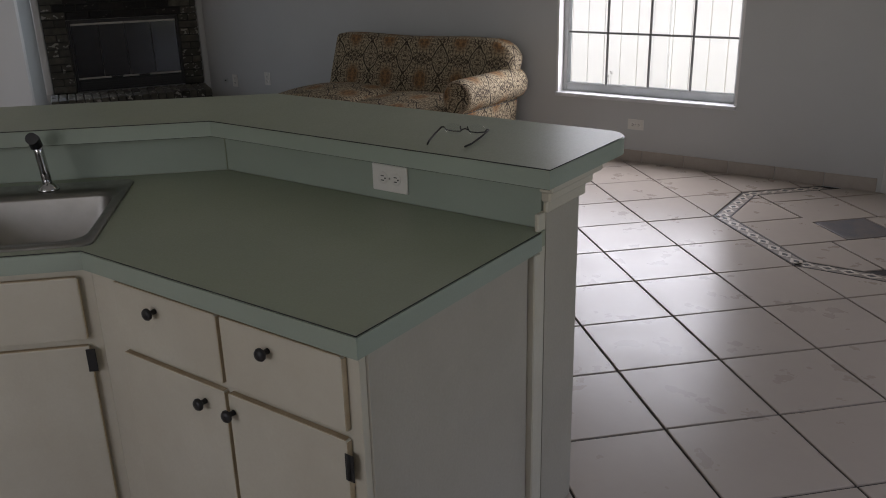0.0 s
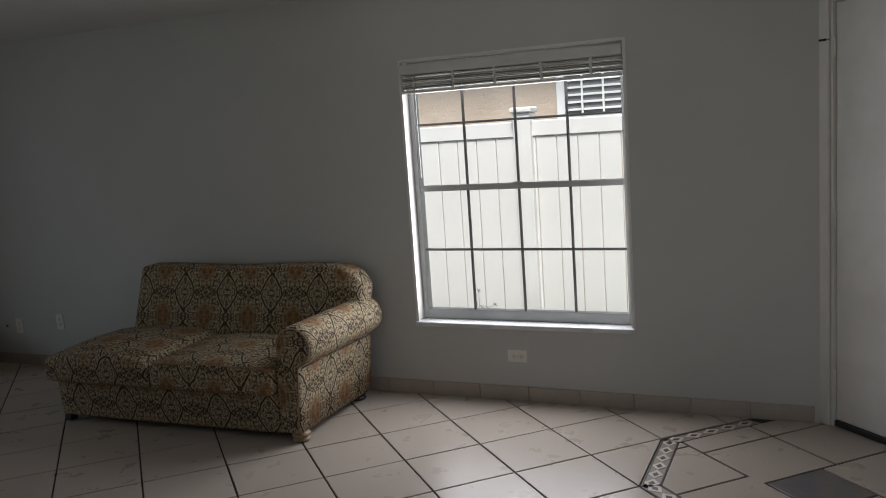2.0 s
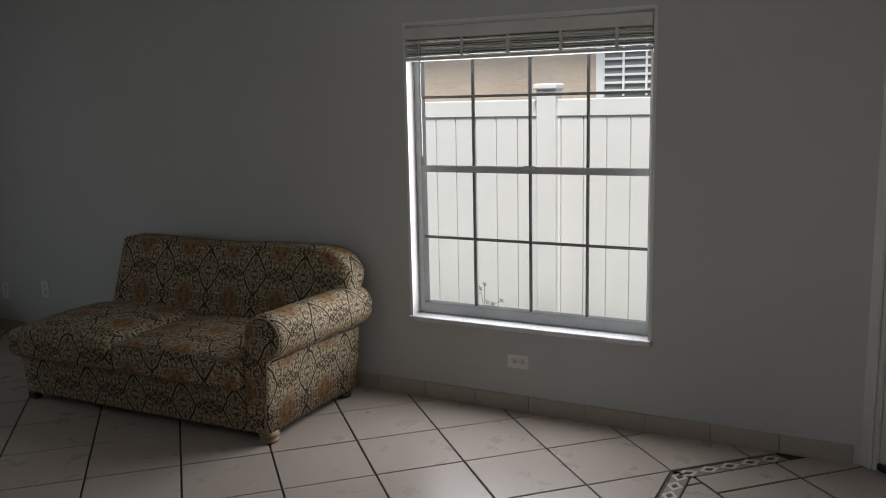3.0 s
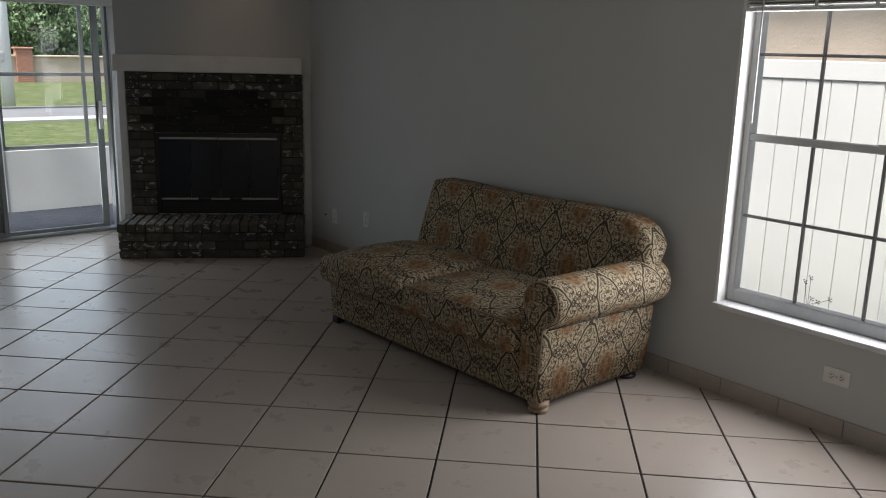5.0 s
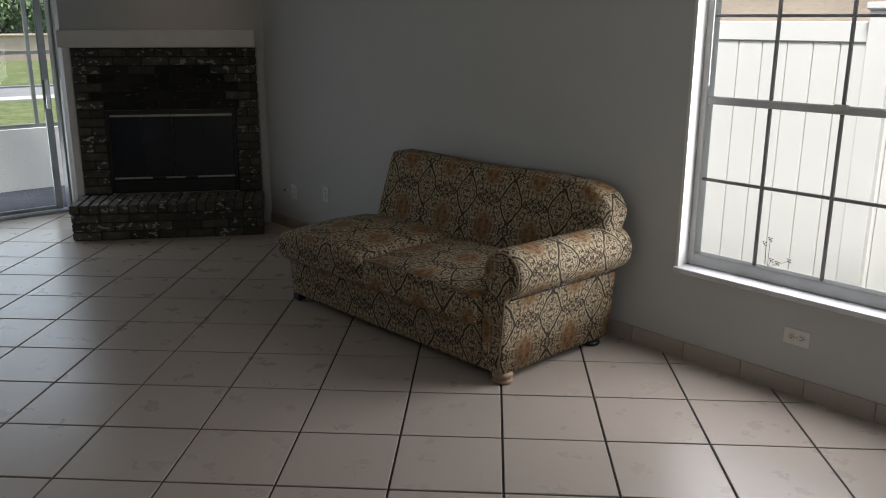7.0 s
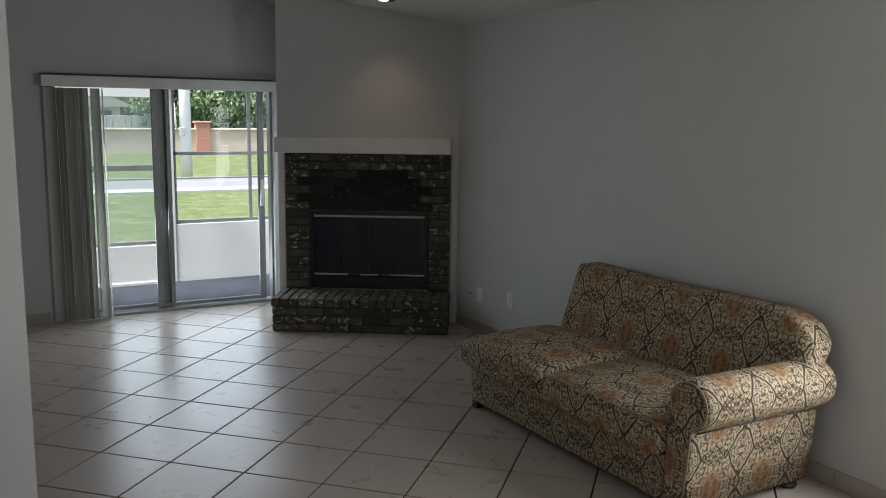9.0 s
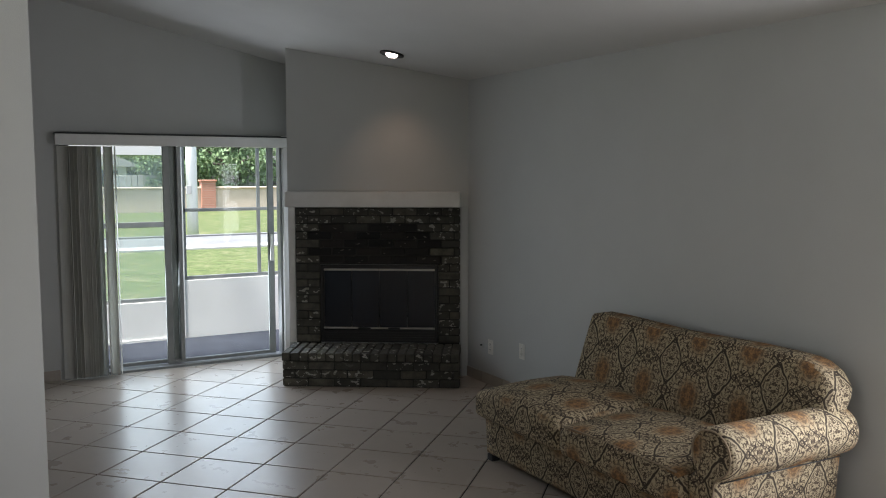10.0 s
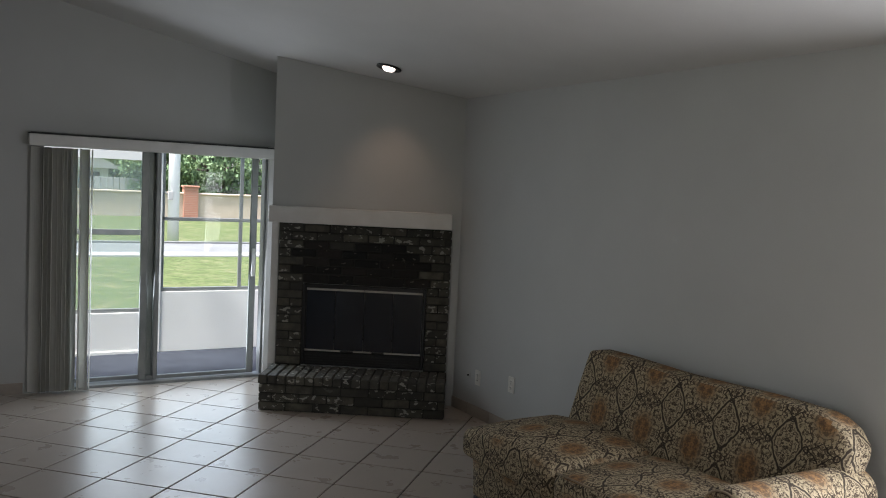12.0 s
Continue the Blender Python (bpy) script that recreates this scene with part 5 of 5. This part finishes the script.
for x in (-6.4, -4.55, -2.7, -0.85 - 1.0, 0.0, 0.50, 2.42, 4.3):
    if x in (0.0, -2.7):
        continue
    part("post", box(x - 0.065, x + 0.065, FNY - 0.065, FNY + 0.065, GZ - 0.1, 1.66, 0.005, 1), VINYL, fence)
    part("post_cap", prism([(x - 0.078, FNY - 0.078), (x + 0.078, FNY - 0.078), (x + 0.078, FNY + 0.078), (x - 0.078, FNY + 0.078)], 1.66, 1.70, 0.01), VINYL, fence)
part("top_rail", box(-6.4, 4.3, FNY - 0.02, FNY + 0.02, 1.49, 1.60, 0.005, 1), VINYL, fence)
part("bottom_rail", box(-6.4, 4.3, FNY - 0.02, FNY + 0.02, 0.0, 0.14, 0.005, 1), VINYL, fence)
bd = None
x = -6.3
while x < 4.2:
    if bd is None:
        bd = part("board", box(0.002, 0.150, FNY - 0.011, FNY + 0.011, 0.14, 1.49, 0.004, 1), VINYL, fence)
        ob = bd
    else:
        ob = new("board", bd.data)
        ob.parent = fence
    ob.location = (x, 0, 0)
    x += 0.153
house = thing("neighbour_house", "beige stucco house wall beyond the fence", "house")
part("wall", box(-9, 9, 5.2, 5.4, GZ - 0.1, 3.0), STUCCO, house)
part("roof", prism([(-9.2, 4.7), (9.2, 4.7), (9.2, 6.6), (-9.2, 6.6)], 3.0, 3.15), ROOFING, house)
vx0, vx1, vz0, vz1 = 0.02, 0.62, 1.62, 2.15
vent = part("window", box(vx0 - 0.09, vx1 + 0.09, 5.17, 5.1995, vz0 - 0.07, vz1 + 0.07), VINYL, house)
part("pane", box(vx0, vx1, 5.160, 5.168, vz0, vz1), ASPHALT, vent)
for k in range(7):
    part("bar", box(vx0, vx1, 5.145, 5.158, vz0 + 0.04 + k * 0.075, vz0 + 0.062 + k * 0.075), VINYL, vent)
for xx in (0.2, 0.42):
    part("bar", box(xx, xx + 0.02, 5.130, 5.144, vz0, vz1), VINYL, vent)
weed = thing("weed", "small dry weed growing at the fence foot", "plant", pose(0.42, 1.5, GZ - 0.1))

# street side
tagged(link_mesh("pavement", box(-19.6, -18.7, -90, 90, GZ - 0.2, GZ - 0.06), CONCRETE), "pale concrete kerb strip between lawn and road", "pavement", kind="structure")
tagged(link_mesh("road", box(-22.6, -19.6, -90, 90, GZ - 0.2, GZ - 0.075), ASPHALT), "pale grey asphalt road across the lawn", "road", kind="structure")
tagged(link_mesh("kerb", box(-22.9, -22.6, -90, 90, GZ - 0.2, GZ - 0.03), ASPHALT), "grey kerb on the far side of the road", "kerb", kind="structure")
gw = thing("garden_wall", "long beige stucco boundary wall across the street", "wall")
part("wall", box(-39.6, -39.3, -70, 70, GZ - 0.1, 0.88), STUCCO, gw)
part("coping", box(-39.7, -39.2, -70, 70, 0.88, 0.97, 0.02, 1), STUCCO, gw)


def brick_pillar(y):
    """Square pillar of red courses under a cap."""
    pil = thing("brick_pillar", "red brick pillar in the boundary wall", "pillar", pose(-39.2, y, GZ - 0.1), "wall pillars")
    for k in range(17):
        part("course", box(-0.35, 0.1, -0.34 + 0.006 * (k % 2), 0.34 - 0.006 * (k % 2), 0.085 * k, 0.085 * k + 0.074, 0.004, 1), REDBRICK, pil)
    part("core", box(-0.34, 0.09, -0.33, 0.33, 0, 1.44), CONCRETE, pil)
    part("cap", box(-0.4, 0.15, -0.4, 0.4, 1.445, 1.53, 0.02, 1), REDBRICK, pil)


for yy in (7.34, 21.0, -8.0):
    brick_pillar(yy)

pole = thing("utility_pole", "pale concrete utility pole on the verge", "pole", pose(-23.4, 3.10, GZ - 0.1))
part("shaft", lathe([(0.165, 0), (0.16, 3), (0.13, 9)], 14), PORCHWALL, pole)
part("bracket", tube([(0.1, -0.15, 1.35), (0.12, -0.3, 1.5), (0.12, -0.34, 2.2)], 0.03, 8), CONCRETE, pole)
part("box", box(0.12, 0.2, -0.2, -0.06, 1.25, 1.5, 0.01, 1), CONCRETE, pole)

# houses behind the wall
far = thing("far_house", "white house with a pale gabled roof behind the wall", "house", pose(-47, 4.75, GZ - 0.1))
part("wall", box(-6, 0, -7, 0, 0, 2.3), PORCHWALL, far)
rf = bmesh.new()
for xx in (0.5, -6.5):
    for y, z in ((-7.5, 2.2), (0.75, 2.2), (-3.4, 4.0)):
        rf.verts.new((xx, y, z))
rf.verts.ensure_lookup_table()
v = rf.verts
for f in ((0, 1, 2), (3, 5, 4), (0, 3, 4, 1), (1, 4, 5, 2), (2, 5, 3, 0)):
    rf.faces.new([v[i] for i in f])
part("roof", rf, CONCRETE, far)
part("window", box(0.003, 0.06, -1.5, -0.45, 0.6, 2.0), SLOT, far)
shed = thing("far_shed", "dark grey shed behind the wall", "shed", pose(-44, 12.6, GZ - 0.1))
part("wall", box(-3, 0, -1.6, 6, 0, 2.6), ROOFING, shed)
part("roof", prism([(-3.3, -1.9), (0.3, -1.9), (0.3, 6.3), (-3.3, 6.3)], 2.6, 2.8), CONCRETE, shed)
far_fence = thing("far_fence", "grey wooden fence behind the boundary wall", "fence", pose(-43, 0, GZ - 0.1))
bdm = None
for k in range(26):
    if bdm is None:
        bdm = part("board", box(0, 0.05, 0.0, 0.27, 0, 1.75, 0.01, 1), CONCRETE, far_fence)
        ob = bdm
    else:
        ob = new("board", bdm.data)
        ob.parent = far_fence
    ob.location = (0, 3.2 + 0.3 * k, 0.04 * math.sin(k * 3.1))


def tree(x, y, height, spread, seed, low=0.25):
    """Trunk, limbs and a ragged crown of small leaf blades."""
    r = random.Random(seed)
    t = thing("tree", "leafy green tree behind the boundary wall", "tree", pose(x, y, GZ), "street trees")
    bm = bmesh.new()
    lean = r.uniform(-0.4, 0.4)
    tube([(0, 0, 0), (lean * 0.3, 0.1, height * 0.3), (lean, 0.2, height * 0.6)], 0.035 * height, 8, bm)
    tips = []
    for k in range(14):
        a = r.uniform(0, 6.28)
        z0 = height * r.uniform(0.2, 0.55)
        d = spread * r.uniform(0.4, 0.95)
        tip = (lean + d * math.cos(a), d * math.sin(a), z0 + height * r.uniform(0.1, 0.4))
        tube([(lean * 0.6, 0.1, z0), ((lean + tip[0]) / 2, tip[1] / 2, (z0 + tip[2]) / 2 + 0.2), tip], 0.012 * height, 6, bm)
        tips.append(tip)
    part("trunk", bm, BARK, t)
    verts, faces = [], []
    for _ in range(95):
        a, rr, zz = r.uniform(0, 6.28), spread * math.sqrt(r.random()), r.uniform(low, 1.0)
        k = math.sin(min(1, (zz - low) / (1 - low) * 0.9 + 0.12) * math.pi) ** 0.6
        c = Vector((lean + rr * k * math.cos(a), rr * k * math.sin(a), height * zz))
        size = r.uniform(0.35, 0.8) * spread * 0.22
        for _ in range(75):
            p = c + Vector((r.gauss(0, size), r.gauss(0, size), r.gauss(0, size * 0.7)))
            s = r.uniform(0.07, 0.16)
            q = Euler((r.uniform(0, 6.28), r.uniform(0, 6.28), r.uniform(0, 6.28))).to_matrix()
            i = len(verts)
            for w in ((-s, 0, 0), (0, -s * 0.5, 0), (s, 0, 0), (0, s * 0.5, s * 0.2)):
                verts.append(p + q @ Vector(w))
            faces.append((i, i + 1, i + 2, i + 3))
    me = bpy.data.meshes.new("crown")
    me.from_pydata([tuple(v) for v in verts], [], faces)
    me.materials.append(LEAF)
    ob = new("crown", me)
    ob.parent = t
    return t


for x, y, h, s, seed in ((-42.5, 9.6, 4.6, 2.2, 1), (-43.5, 6.6, 4.4, 1.7, 2), (-50, 7.2, 4.6, 2.6, 3), (-53, 13.5, 6, 3.4, 4), (-56, 3, 6.5, 4, 5), (-55, 9, 7, 4.2, 6), (-53, -6, 6, 4, 7), (-47, 21, 6.5, 4, 8)):
    tree(x, y, h, s, seed, 0.16)

# lawn blades just beyond the porch
r = random.Random(3)
verts, faces = [], []
for _ in range(9000):
    x, y = -7.0 - 16 * r.random() ** 1.5, r.uniform(-3.5, 9)
    h, w, a = r.uniform(0.01, 0.03), r.uniform(0.003, 0.006), r.uniform(0, 6.28)
    i = len(verts)
    dx, dy = w * math.cos(a), w * math.sin(a)
    z = GZ - 0.1
    verts += [(x - dx, y - dy, z), (x + dx, y + dy, z), (x + dy * 3, y - dx * 3, z + h)]
    faces.append((i, i + 1, i + 2))
me = bpy.data.meshes.new("grass")
me.from_pydata(verts, [], faces)
me.materials.append(LAWN)
tagged(new("grass", me), "short green lawn grass blades", "grass", kind="stuff")

# the weed's stems and leaves: a bare stalk with a few small dark heads
for tip in ((-0.034, 0.0, 0.728), (-0.012, 0.01, 0.752), (0.097, 0.01, 0.662), (0.052, -0.02, 0.645), (0.0, 0.02, 0.642)):
    part("stem", tube([(0, 0, 0), (-0.004, 0.004, 0.42), (tip[0] * 0.25 - 0.006, tip[1] * 0.4, 0.62), tip], 0.0012, 5), BARK, weed)
    for q in range(5):
        u = q * 2.4
        c0 = Vector(tip) + Vector((0.007 * math.cos(u), 0.006 * math.sin(u), 0.004 * (q - 2)))
        head = bmesh.new()
        vs = [head.verts.new(c0 + Vector(d)) for d in ((-0.006, 0, 0.001), (0, -0.003, -0.002), (0.007, 0.001, 0.002), (0, 0.003, 0.003))]
        head.faces.new(vs)
        head.faces.new([head.verts.new(c0 + Vector(d)) for d in ((0, 0.001, -0.006), (0.003, 0, 0), (0, -0.001, 0.006))])
        part("leaf", head, BARK, weed)
